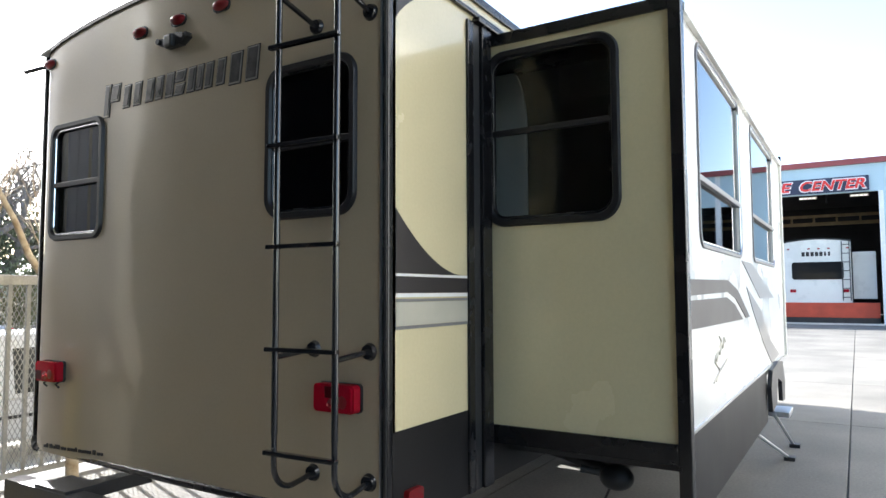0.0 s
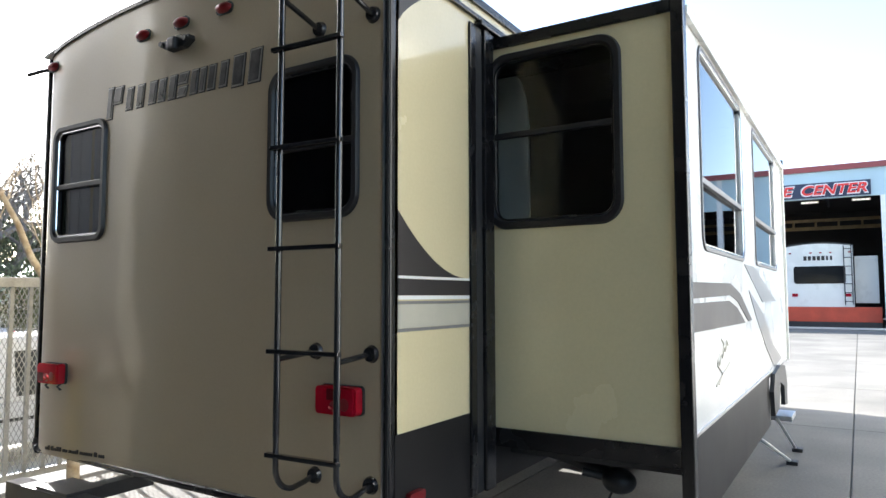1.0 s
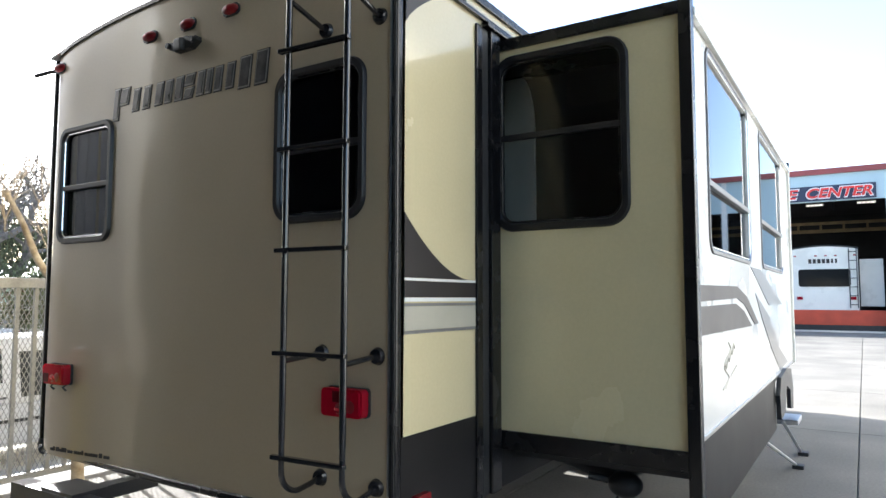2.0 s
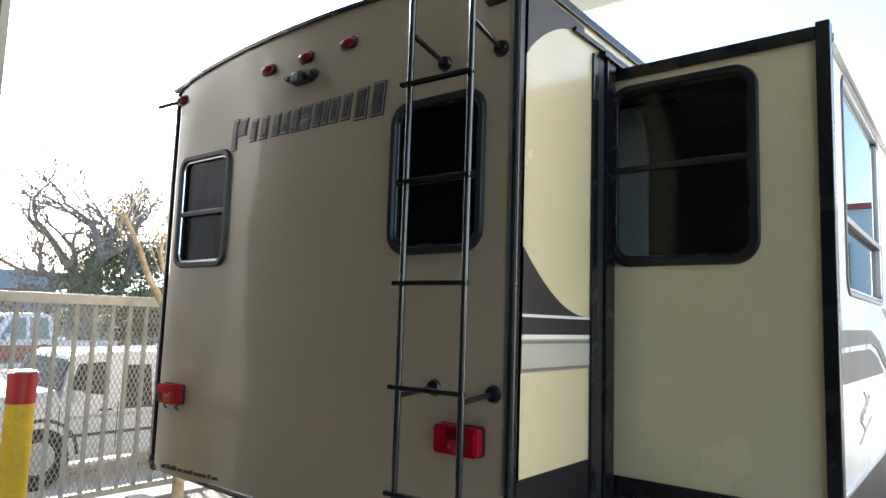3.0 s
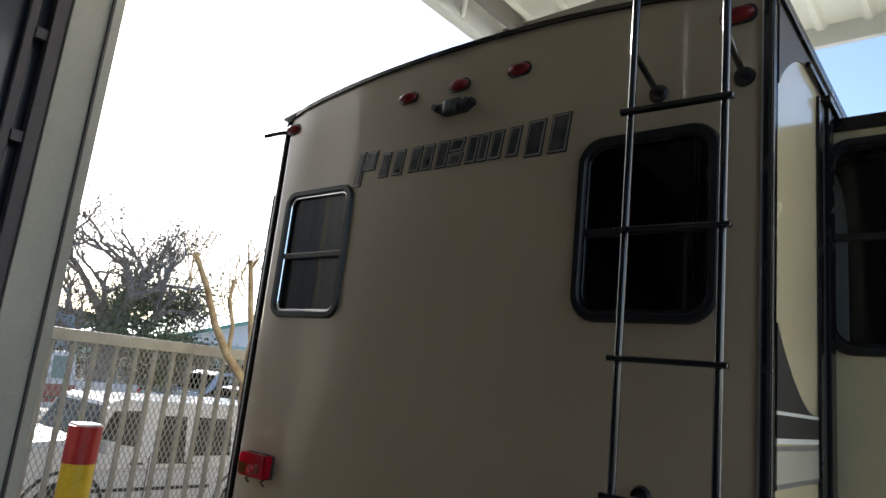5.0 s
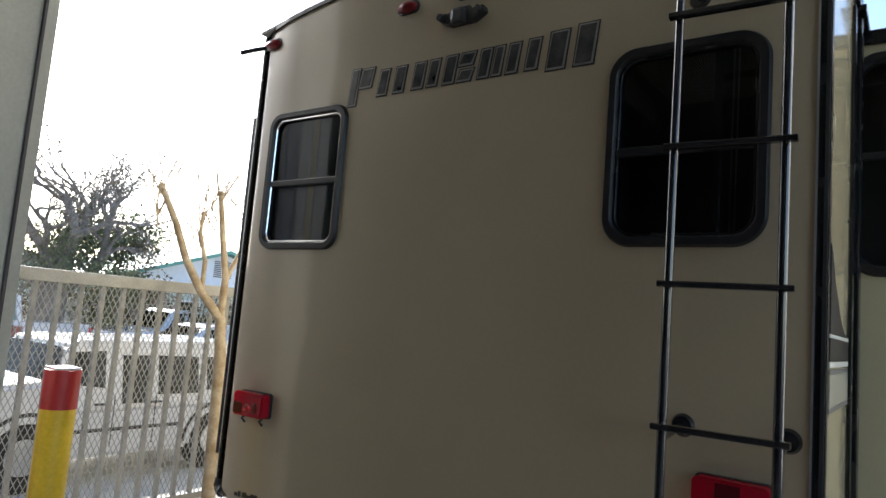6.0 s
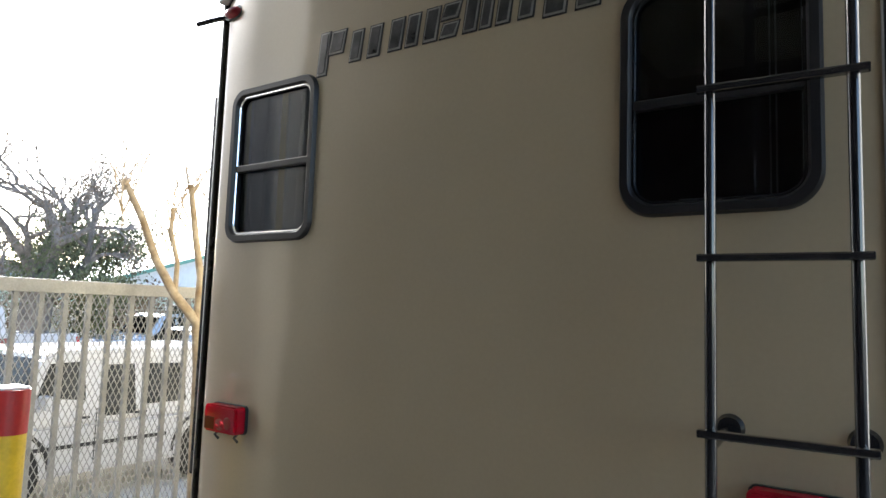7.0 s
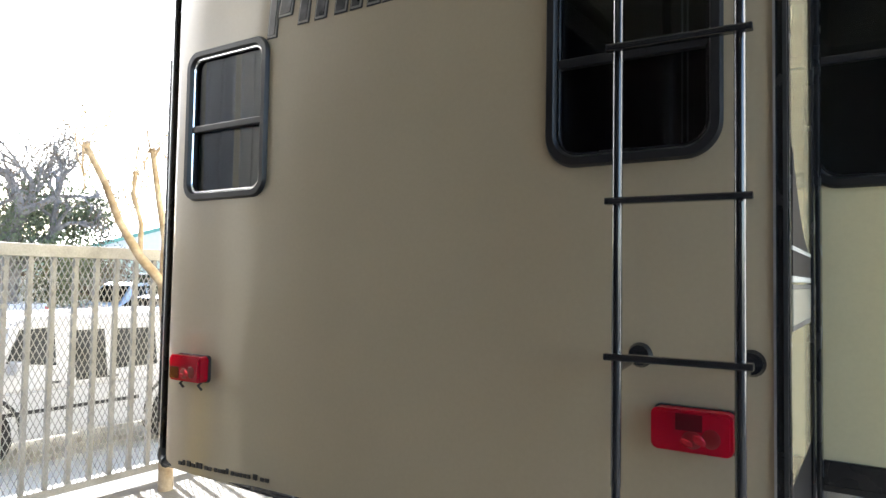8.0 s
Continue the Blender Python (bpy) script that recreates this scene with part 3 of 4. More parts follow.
        part("foot", bm, LADDER, ladder)


# lamps on the rear
def tail_lamp(u0, u1, z0, z1, with_clips):
    base = part("tail_lamp", slab(bmesh.new(), rounded(u0, u1, z0, z1, 0.018), "y", 0.0, -0.012), RUBBER, trailer, "red square-lensed tail lamp on black base")
    bm = slab(bmesh.new(), rounded(u0 + 0.003, u1 - 0.003, z0 + 0.003, z1 - 0.003, 0.018), "y", -0.0125, -0.058)
    bmesh.ops.bevel(bm, geom=[e for e in bm.edges if all(v.co.y < -0.05 for v in e.verts) and len(e.link_faces) == 2 and abs(e.calc_face_angle(0)) > 0.5], offset=0.008, segments=2, affect="EDGES")
    part("lens", bm, RED, base, "glossy red plastic lens")
    w = (u1 - u0)
    h = z1 - z0
    k0, k1 = (0.06, 0.36) if with_clips else (0.32, 0.64)
    part("reflector", box(bmesh.new(), u0 + w * k0, u0 + w * k1, -0.0592, -0.03, z0 + h * (0.12 if with_clips else 0.52), z0 + h * (0.55 if with_clips else 0.90), 0.002), LENS_DARK, base, "darker red reflector block")
    for cu, cz, ru, rz in ((0.52, 0.33, 0.14, 0.22), (0.74, 0.40, 0.12, 0.24)):
        bm = bmesh.new()
        bmesh.ops.create_icosphere(bm, subdivisions=3, radius=1, matrix=Matrix.Translation((u0 + w * cu, -0.056, z0 + h * cz)) @ Matrix.Diagonal((w * ru, 0.005, h * rz, 1)))
        part("bulb_dome", bm, RED_DEEP, base, "", True)
    # small facets; the lens's sparkle is put into their brighter red
    for cu, cz, ru, rz in ((0.46, 0.26, 0.10, 0.10), (0.60, 0.34, 0.11, 0.12)):
        bm = bmesh.new()
        bmesh.ops.create_icosphere(bm, subdivisions=1, radius=1, matrix=Matrix.Translation((u0 + w * cu, -0.058, z0 + h * cz)) @ pose(0, 0, 0, 0, 40 * cu, 0) @ Matrix.Diagonal((w * ru, 0.006, h * rz, 1)))
        part("prism", bm, LENS_BRIGHT, base)
    if with_clips:
        for k in (0.22, 0.80):
            bm = tube(bmesh.new(), [(u0 + w * k, -0.008, z0 + 0.004), (u0 + w * k, -0.03, z0 - 0.012), (u0 + w * k, -0.012, z0 - 0.03)], 0.006, 6)
            part("clip", bm, RUBBER, base)


tail_lamp(-2.322, -2.118, 1.025, 1.136, True)
tail_lamp(-0.318, -0.114, 1.043, 1.154, False)


def marker_lamp(x, z, w=0.11, h=0.055, y=0.0):
    base = part("marker_lamp", slab(bmesh.new(), rounded(x - w / 2, x + w / 2, z - h / 2, z + h / 2, h * 0.45), "y", y, y - 0.008), RUBBER, trailer, "small oval red marker lamp")
    bm = bmesh.new()
    bmesh.ops.create_uvsphere(bm, u_segments=16, v_segments=10, radius=1, matrix=Matrix.Translation((x, y - 0.008, z)) @ Matrix.Diagonal((w * 0.46, 0.026, h * 0.44, 1)))
    part("lens", bm, RED_DEEP, base, "", True)


for x, y in ((-2.385, 0.012), (-1.535, 0.0), (-1.238, 0.0), (-0.935, 0.0)):
    marker_lamp(x, 2.795, y=y)
marker_lamp(-0.105, 2.785, 0.115, 0.062)
cam_mount = part("rear_camera", slab(bmesh.new(), [(-1.355, 2.690), (-1.33, 2.675), (-1.30, 2.662), (-1.19, 2.662), (-1.165, 2.675), (-1.14, 2.690), (-1.145, 2.712), (-1.19, 2.708), (-1.205, 2.722), (-1.285, 2.722), (-1.30, 2.708), (-1.35, 2.712)], "y", 0.0, -0.035), RUBBER, trailer, "black plastic rear camera bracket")
part("lens_hood", box(bmesh.new(), -1.275, -1.215, -0.062, -0.03, 2.650, 2.712, 0.012), RUBBER, cam_mount)
for x in (-1.335, -1.16):
    part("knob", tube(bmesh.new(), [(x, -0.03, 2.694), (x, -0.05, 2.694)], 0.014, 12), RUBBER, cam_mount, "", True)

# model-name badge as plain slanted bars, and a row of small bars for the address line
def badge_bar(u0, u1, z0, z1, lean=0.016):
    edge = lambda d: [(u0 + d, z0 + d), (u1 - d, z0 + d), (u1 + lean - d, z1 - d), (u0 + lean + d, z1 - d)]
    b = part("badge_bar", slab(bmesh.new(), edge(-0.003), "y", 0.0, -0.0025), DECAL, trailer, "plain slanted bar of the model badge")
    part("edge", slab(bmesh.new(), edge(0.002), "y", -0.0025, -0.005), BADGE_EDGE, b, "dull silver edge")
    part("face", slab(bmesh.new(), edge(0.0085), "y", -0.005, -0.0075), LETTER, b, "dark chrome face")


for u0, u1, z0, z1 in ((-1.838, -1.788, 2.405, 2.572), (-1.778, -1.705, 2.478, 2.566), (-1.672, -1.618, 2.432, 2.546), (-1.585, -1.528, 2.432, 2.546),
                       (-1.486, -1.428, 2.434, 2.546), (-1.410, -1.358, 2.434, 2.546), (-1.332, -1.275, 2.432, 2.548), (-1.263, -1.198, 2.432, 2.482), (-1.258, -1.190, 2.494, 2.548),
                       (-1.170, -1.118, 2.432, 2.548), (-1.106, -1.064, 2.432, 2.548), (-1.046, -0.996, 2.432, 2.548), (-0.966, -0.914, 2.432, 2.550),
                       (-0.880, -0.806, 2.418, 2.560), (-0.775, -0.700, 2.418, 2.568)):
    badge_bar(u0, u1, z0, z1)
random.seed(4)
x = -2.305
while x < -1.775:
    w, h = random.choice(((0.012, 0.022), (0.02, 0.014), (0.016, 0.015), (0.022, 0.022)))
    z = 0.667 + (x + 2.3) * 0.035
    boxed("address_bar", (x, x + w, -0.0045, 0.0, z, z + h), DECAL, trailer)
    x += w + random.choice((0.006, 0.007, 0.018))

# graphics on the side wall
sw = [(0.045, 1.567), (0.545, 1.567)] + [(0.545 - 0.50 * s, 1.567 + 0.245 * s ** 1.9) for s in spread(0.0, 1.0, 12)]
part("swoosh_decal", slab(bmesh.new(), sw[:1] + sw[2:], "x", 0.0, 0.004), DECAL, trailer, "dark brown curved swoosh decal")
for a, b, mt in ((1.556, 1.566, DECAL_WHITE), (1.492, 1.555, DECAL), (1.476, 1.491, DECAL_WHITE), (1.458, 1.470, DECAL_GREY), (1.368, 1.457, DECAL_TAN), (1.354, 1.367, DECAL_GREY)):
    boxed("stripe_decal", (0.0, 0.004, 0.046, 0.583, a, b), mt, trailer)
# dark arch paints in the mirrored sky edge at the wall's top corner
arch = [(0.046, 2.55)] + [(0.046 + 0.46 * s, 2.55 + 0.235 * math.sin(s * math.pi / 2) ** 0.8) for s in spread(0.05, 1, 12)] + [(0.506, 2.825), (0.046, 2.825)]
part("mirrored_arch", slab(bmesh.new(), arch, "x", 0.0, 0.004), DECAL, trailer, "dark arch painted in for a reflection on the side wall")
part("side_marker_lamp", slab(bmesh.new(), rounded(0.10, 0.20, 0.70, 0.755, 0.012), "x", 0.002, 0.025), RED_DEEP, trailer, "small red side marker lamp")

# flange round the slide-out opening
for y0, y1, d, nm in ((0.584, 0.635, 0.014, "flange_trim"), (0.637, 0.70, 0.009, "flange_seal"), (0.702, 0.79, 0.024, "flange_trim")):
    boxed(nm, (0.0, d, y0, y1, 0.62, 2.735), TRIM if "trim" in nm else RUBBER, trailer, "", 0.006)
boxed("flange_head", (0.0, 0.04, 0.645, 5.2, 2.735, 2.76), TRIM, trailer, "", 0.006)
boxed("slide_sill", (-0.2, 0.80, 0.84, 5.1, 0.80, 0.860), STEEL, trailer)

# slide-out box
W_END = (-0.030, 0.630, 1.797, 2.642)
end = part("slide_end_wall", holed_wall([-0.2, 0.1, 0.3, 0.5, SLX - 0.03], spread(SLB, SLT - 0.03, 4), [hole(W_END)], "y", SL0, 0.03), CREAM, trailer, "cream end wall of the slide-out")
window_unit(trailer, "window_slide_end", "y", *W_END, SL0, -1, 0.105, 2.245, 0.045, "large black-framed two-pane slide-out window", glass=END_GLASS)
W_S1, W_S2 = (1.18, 2.48, 1.69, 2.665), (3.0, 4.38, 1.69, 2.665)
part("slide_side_wall", holed_wall(spread(0.86, SL1, 8), spread(0.916, SLT - 0.03, 4), [hole(W_S1), hole(W_S2)], "x", SLX, -0.03), WHITE_PANEL, trailer, "glossy pale outer wall of the slide-out")
window_unit(trailer, "window_slide_side", "x", *W_S1, SLX, 1, 0.085, 2.02, 0.026, "slim silver-edged two-pane window reflecting the sky", "bright inner bead", SIDE_GLASS, SLIM_FRAME, 0.008)
window_unit(trailer, "window_slide_side", "x", *W_S2, SLX, 1, 0.085, 2.02, 0.026, "slim silver-edged two-pane window reflecting the sky", "bright inner bead", SIDE_GLASS, SLIM_FRAME, 0.008)
boxed("slide_floor", (-0.2, SLX - 0.03, SL0 - 0.01, SL1, 0.862, 0.882), STEEL, trailer)
boxed("slide_roof", (-0.2, SLX + 0.01, SL0 - 0.01, SL1 + 0.02, SLT - 0.03, SLT), TRIM, trailer)
boxed("slide_far_wall", (-0.2, SLX, SL1 - 0.03, SL1, 0.88, SLT - 0.03), WHITE_PANEL, trailer)
boxed("slide_corner_trim", (SLX - 0.03, SLX + 0.022, SL0 - 0.022, SL0 + 0.04, 0.52, SLT + 0.02), TRIM, trailer, "black corner trim of the slide-out", 0.006)
boxed("slide_top_trim", (-0.0, SLX - 0.03, SL0 - 0.018, SL0, SLT - 0.05, SLT + 0.005), TRIM, trailer, "", 0.005)
boxed("slide_bottom_trim", (0.0, SLX - 0.03, SL0 - 0.018, SL0, 0.80, SLB + 0.004), TRIM, trailer, "", 0.005)
boxed("slide_gutter", (SLX, SLX + 0.028, 0.865, SL1 - 0.03, SLT - 0.05, SLT - 0.012), WHITE_PANEL, trailer, "pale drip gutter of the slide-out", 0.006)
boxed("slide_far_trim", (SLX - 0.02, SLX + 0.02, SL1 - 0.03, SL1 + 0.02, 0.9, SLT), WHITE_STEEL, trailer, "", 0.005)
part("arm_tip", box(bmesh.new(), SLX - 0.01, SLX + 0.02, SL1 + 0.03, SL1 + 0.07, 2.46, 2.78, 0.005), TRIM, trailer, "slim dark upright tip past the slide-out")
boxed("slide_skirt", (SLX - 0.025, SLX, 0.86, 3.55, 0.53, 0.914), DARK_PANEL, trailer, "charcoal lower skirt of the slide-out")
boxed("skirt_trim", (SLX - 0.002, SLX + 0.008, 0.86, 4.9, 0.908, 0.922), ALU, trailer)
# graphics of the slide-out's side
g = lambda o, m, n, lab="": part(n, slab(bmesh.new(), o, "x", SLX, SLX + 0.004), m, trailer, lab)
g([(0.87, 1.475), (0.87, 1.545), (1.9, 1.555), (2.25, 1.50), (2.72, 1.33), (2.55, 1.33), (2.15, 1.455), (1.9, 1.49)], DECAL, "stripe_decal", "dark bent stripe decal")
g([(0.87, 1.335), (0.87, 1.455), (1.85, 1.462), (2.12, 1.42), (2.42, 1.325)], DECAL, "stripe_decal", "dark wedge decal")
g([(2.45, 1.68), (2.9, 1.68), (4.2, 1.44), (3.3, 1.44)], DECAL_GREY, "stripe_decal", "grey slanted stripe decal")
g([(2.62, 1.52), (3.3, 1.36), (3.9, 1.10), (4.5, 0.95), (3.9, 0.93), (3.4, 1.12), (2.9, 1.36)], DECAL_GREY, "stripe_decal", "grey slanted stripe decal")
bm = bmesh.new()
tube(bm, [(SLX + 0.002, 1.49 + 0.10 * k / 24 + 0.075 * math.sin(k * math.pi / 8), 1.06 + 0.21 * k / 24) for k in range(25)], 0.0035, 6)
tube(bm, [(SLX + 0.002, 1.46 + 0.32 * k / 30, 1.15 + 0.10 * k / 30 + 0.020 * math.sin(k * math.pi / 4)) for k in range(31)], 0.0035, 6)
tube(bm, [(SLX + 0.002, 1.42 + 0.40 * k / 6, 1.06 + 0.08 * k / 6) for k in range(7)], 0.004, 6)
part("script_badge", bm, DECAL_TAN, trailer, "plain slanted grey looping badge", True)
# under-body
bumper = part("bumper", box(bmesh.new(), -2.36, -0.10, -0.17, -0.07, 0.43, 0.53, 0.006), STEEL, trailer, "black square-tube rear bumper")
for x in (-1.95, -0.45):
    boxed("bracket", (x - 0.12, x + 0.16, -0.165, 0.02, 0.53, 0.545), STEEL, bumper, "flat steel mounting plate")
    boxed("bracket", (x, x + 0.09, -0.07, 0.35, 0.46, 0.529), STEEL, bumper)
for x in (-2.0, -0.5):
    boxed("chassis_beam", (x, x + 0.1, 0.45, YF, 0.53, 0.64), STEEL, trailer)
for y in (0.98, 2.2):
    boxed("slide_arm", (-1.8, 0.82, y, y + 0.07, 0.735, 0.80), STEEL, trailer)
drain = part("drain_pipe", tube(bmesh.new(), [(-0.4, 1.35, 0.74), (0.2, 1.2, 0.70), (0.46, 1.08, 0.665)], 0.034, 14), RUBBER, trailer, "black drain pipe below the slide-out", True)
bm = bmesh.new()
bmesh.ops.create_uvsphere(bm, u_segments=20, v_segments=14, radius=0.068, matrix=Matrix.Translation((0.51, 1.05, 0.655)) @ Matrix.Diagonal((1.15, 1, 0.85, 1)))
part("drain_cap", bm, RUBBER, drain, "", True)
part("valve_handle", tube(bmesh.new(), [(0.44, 1.02, 0.675), (0.36, 0.99, 0.69)], 0.018, 10), RUBBER, drain, "", True)
part("hose", tube(bmesh.new(), [(0.48, 1.05, 0.61), (0.42, 1.1, 0.5), (0.34, 1.2, 0.3), (0.28, 1.3, 0.12), (0.2, 1.4, 0.012)], 0.006, 8), RUBBER, drain, "", True)
for y in (3.9, 4.75):
    for x in (-0.18, XL + 0.30):
        w = part("wheel", tube(bmesh.new(), [(x - 0.24, y, 0.34), (x, y, 0.34)], 0.34, 28), TYRE, trailer, "black trailer tyre")
        part("rim", tube(bmesh.new(), [(x - 0.02, y, 0.34), (x + 0.015, y, 0.34)], 0.20, 20), ALU, w)
# folded entry step hanging at the end of the slide-out
part("entry_step", slab(bmesh.new(), [(3.55, 0.60), (3.50, 0.78), (3.62, 0.90), (4.05, 0.93), (4.4, 0.90), (4.55, 0.74), (4.5, 0.56), (4.3, 0.58), (4.28, 0.74), (4.0, 0.80), (3.85, 0.62)], "x", SLX + 0.004, SLX + 0.035), STEEL, trailer, "black steel entry step side plate")
part("step_tread", box(bmesh.new(), 0.80, 0.96, 4.2, 4.55, 0.46, 0.50, 0.006), ALU, trailer, "aluminium step tread")
for y, yf in ((3.4, 4.74), (4.4, 5.32)):
    leg = part("step_leg", tube(bmesh.new(), [(0.85, y - 0.3, 0.51), (0.885, yf, 0.03)], 0.014, 8), ALU, trailer, "slim aluminium step leg", True)
    part("foot_pad", box(bmesh.new(), 0.86, 0.95, yf - 0.05, yf + 0.05, 0.0, 0.035, 0.006), RUBBER, leg)
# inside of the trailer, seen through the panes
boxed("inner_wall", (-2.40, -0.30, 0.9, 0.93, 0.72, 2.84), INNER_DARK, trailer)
# added dark sheet; the room's darkness is put into its colour
boxed("unlit_backing", (-1.2, 0.835, 1.30, 1.32, 0.885, 2.685), DARK_BACKING, trailer, "near-black sheet standing in for the unlit inside")
part("inner_panel", slab(bmesh.new(), [(-0.9, 0.89), (-0.006, 0.89), (-0.006, 2.35)] + [(-0.006 - 0.08 * (1 - math.cos(a * math.pi / 2)), 2.35 + 0.33 * math.sin(a * math.pi / 2)) for a in spread(0.1, 1.0, 9)] + [(-0.9, 2.68)], "y", 1.24, 1.26), INNER, trailer, "pale inner wall panel with a curved edge")
for x in (-0.29, -0.275):
    boxed("curtain_track", (x, x + 0.004, 0.16, 0.165, 1.72, 2.5), INNER, trailer)


def curtain(x0, x1, y, folds, depth):
    bm = bmesh.new()
    n = 90
    cols = [[bm.verts.new((x0 + (x1 - x0) * k / n, y + depth * math.sin(folds * 6.283 * k / n) + depth * 0.4 * math.sin(folds * 2.7 * k / n + z), z)) for z in spread(1.72, 2.48, 6)] for k in range(n + 1)]
    for a, b in zip(cols, cols[1:]):
        for k in range(6):
            bm.faces.new((a[k], b[k], b[k + 1], a[k + 1]))
    part("curtain", bm, CURTAIN, trailer, "grey pleated curtain", True)


curtain(-2.33, -2.155, 0.085, 2.2, 0.018)
curtain(-2.135, -1.985, 0.13, 2.6, 0.03)

# ---- bollard ----
bollard = thing("bollard", (-2.93, -0.52, 0), "yellow steel bollard with red painted top", "bollard")
part("post", tube(bmesh.new(), [(-2.93, -0.52, 0), (-2.93, -0.52, 0.995)], 0.074, 28), YELLOW, bollard, "chipped yellow painted post", True)
bm = tube(bmesh.new(), [(-2.93, -0.52, 0.993), (-2.93, -0.52, 1.165)], 0.0755, 28)
part("cap", bm, RED_PAINT, bollard, "red painted top", True)
boxed("cap_plate", (-2.985, -2.875, -0.575, -0.465, 1.165, 1.176), SIGN_WHITE, bollard, "", 0.004)

# ---- fence ----
FX = -4.2
fence = thing("fence", (FX, 2, 0), "grey painted steel bar fence with expanded-metal mesh", "fence")
boxed("top_rail", (FX - 0.03, FX + 0.03, -1.6, 7.0, 1.562, 1.642), GALV, fence, "", 0.005)
boxed("bottom_rail", (FX - 0.025, FX + 0.025, -1.6, 7.0, 0.06, 0.11), GALV, fence, "", 0.005)
bar_mesh = None
y = -1.55
k = 0
while y < 6.95:
    if bar_mesh is None:
        b = boxed("bar", (FX - 0.015, FX + 0.015, y - 0.015, y + 0.015, 0.11, 1.563), GALV, fence, "", 0.003)
        bar_mesh, y_first = b.data, y
    else:
        b = new("bar", bar_mesh)
        b.parent, b.matrix_parent_inverse = fence, Matrix.Translation(-fence.location)
        b.location = (0, y - y_first, 0)
    y += 0.14
boxed("post", (FX - 0.04, FX + 0.04, 4.46, 4.54, 0, 1.60), GALV, fence, "", 0.004)
bm = bmesh.new()
Z0, Z1, YA, YB, SLOPE, PITCH, HW = 0.11, 1.57, -1.6, 5.0, 2.0, 0.038, 0.0028
MX = FX + 0.026
span = (Z1 - Z0) / SLOPE
for sgn in (1, -1):
    y = YA - span
    while y < YB + span:
        ya, yb = (y, y + span) if sgn > 0 else (y + span, y)
        za, zb = Z0, Z1
        p = [(MX, ya - HW, za), (MX, ya + HW, za), (MX, yb + HW, zb), (MX, yb - HW, zb)]
        if min(ya, yb) >= YA and max(ya, yb) <= YB:
            f0 = [bm.verts.new(q) for q in p]
            f1 = [bm.verts.new((q[0] + 0.002, q[1], q[2])) for q in p]
            bm.faces.new(f0)
            bm.faces.new(f1[::-1])
            bm.faces.new((f0[0], f0[3], f1[3], f1[0]))
            bm.faces.new((f0[1], f0[2], f1[2], f1[1]))
        y += PITCH
tagged(part("mesh_panel", bm, GALV, fence, "fine diamond expanded-metal mesh"), kind="stuff")


# ---- trees ----
def bough(bm, p, d, r, length, depth, rnd, droop=0.0, split=2, kink=0.35, ends=None):
    """A tapering, kinked limb that splits into thinner ones."""
    pts, n = [Vector(p)], 4
    for k in range(n):
        d = (d + Vector((rnd.uniform(-kink, kink), rnd.uniform(-kink, kink), rnd.uniform(-kink, kink) - droop)) * 0.5).normalized()
        pts.append(pts[-1] + d * (length / n))
    tube(bm, pts, r, 7 if r > 0.03 else 4, False, r * 0.62)
    if ends is not None and depth <= 2:
        ends.append(pts[-1])
    if depth <= 0:
        return
    for k in range(split + (rnd.random() < 0.5)):
        q = pts[rnd.choice((2, 3, 4))] if k else pts[-1]
        nd = (d + Vector((rnd.uniform(-1, 1), rnd.uniform(-1, 1), rnd.uniform(-0.5, 0.9))) * 0.75).normalized()
        bough(bm, q, nd, r * rnd.uniform(0.5, 0.68), length * rnd.uniform(0.6, 0.85), depth - 1, rnd, droop, split, kink, ends)


def leaves(bm, centres, n, size, spread_r, rnd, flat=0.8):
    for _ in range(n):
        c = rnd.choice(centres)
        p = Vector(c) + Vector((rnd.gauss(0, spread_r), rnd.gauss(0, spread_r), rnd.gauss(0, spread_r * flat)))
        q = Euler((rnd.uniform(0, 6.3), rnd.uniform(0, 6.3), rnd.uniform(0, 6.3))).to_matrix()
        s = size * rnd.uniform(0.6, 1.4)
        vs = [bm.verts.new(p + q @ Vector(v) * s) for v in ((-0.5, 0, 0), (0, -0.28, 0.08), (0.5, 0, 0), (0, 0.28, 0.08))]
        bm.faces.new(vs)


# pruned tree beside the fence
rnd = random.Random(3)
pruned = thing("pruned_tree", (-3.9, 1.05, 0), "pruned bare tree with smooth tan bark beside the fence", "tree")
bm = tube(bmesh.new(), [(-3.9, 1.06, 0), (-3.91, 1.05, 0.6), (-3.92, 1.04, 1.1), (-3.92, 1.00, 1.41)], 0.05, 12, True, 0.038)
part("trunk", bm, BARK_PALE, pruned, "", True)
BOUGHS = [([(-3.92, 1.00, 1.40), (-3.95, 0.84, 1.58), (-4.0, 0.72, 1.80), (-4.05, 0.64, 2.05), (-4.1, 0.53, 2.29)], 0.034, 0.020),
          ([(-3.95, 0.84, 1.60), (-3.95, 0.84, 1.80), (-3.97, 0.79, 2.0), (-3.98, 0.80, 2.14)], 0.018, 0.013),
          ([(-3.92, 1.00, 1.40), (-3.9, 0.99, 1.7), (-3.92, 0.94, 2.0), (-3.93, 0.89, 2.30)], 0.030, 0.018),
          ([(-3.9, 0.99, 1.68), (-3.88, 1.08, 1.90), (-3.9, 1.16, 2.1)], 0.02, 0.014)]
for pts, r0, r1 in BOUGHS:
    bm = tube(bmesh.new(), pts, r0, 10, True, r1)
    bmesh.ops.create_uvsphere(bm, u_segments=10, v_segments=8, radius=r1 * 1.35, matrix=Matrix.Translation(pts[-1]))
    for k in range(7):
        e = Vector(pts[-1]) + Vector((0, 0, rnd.uniform(-0.3, 0)))
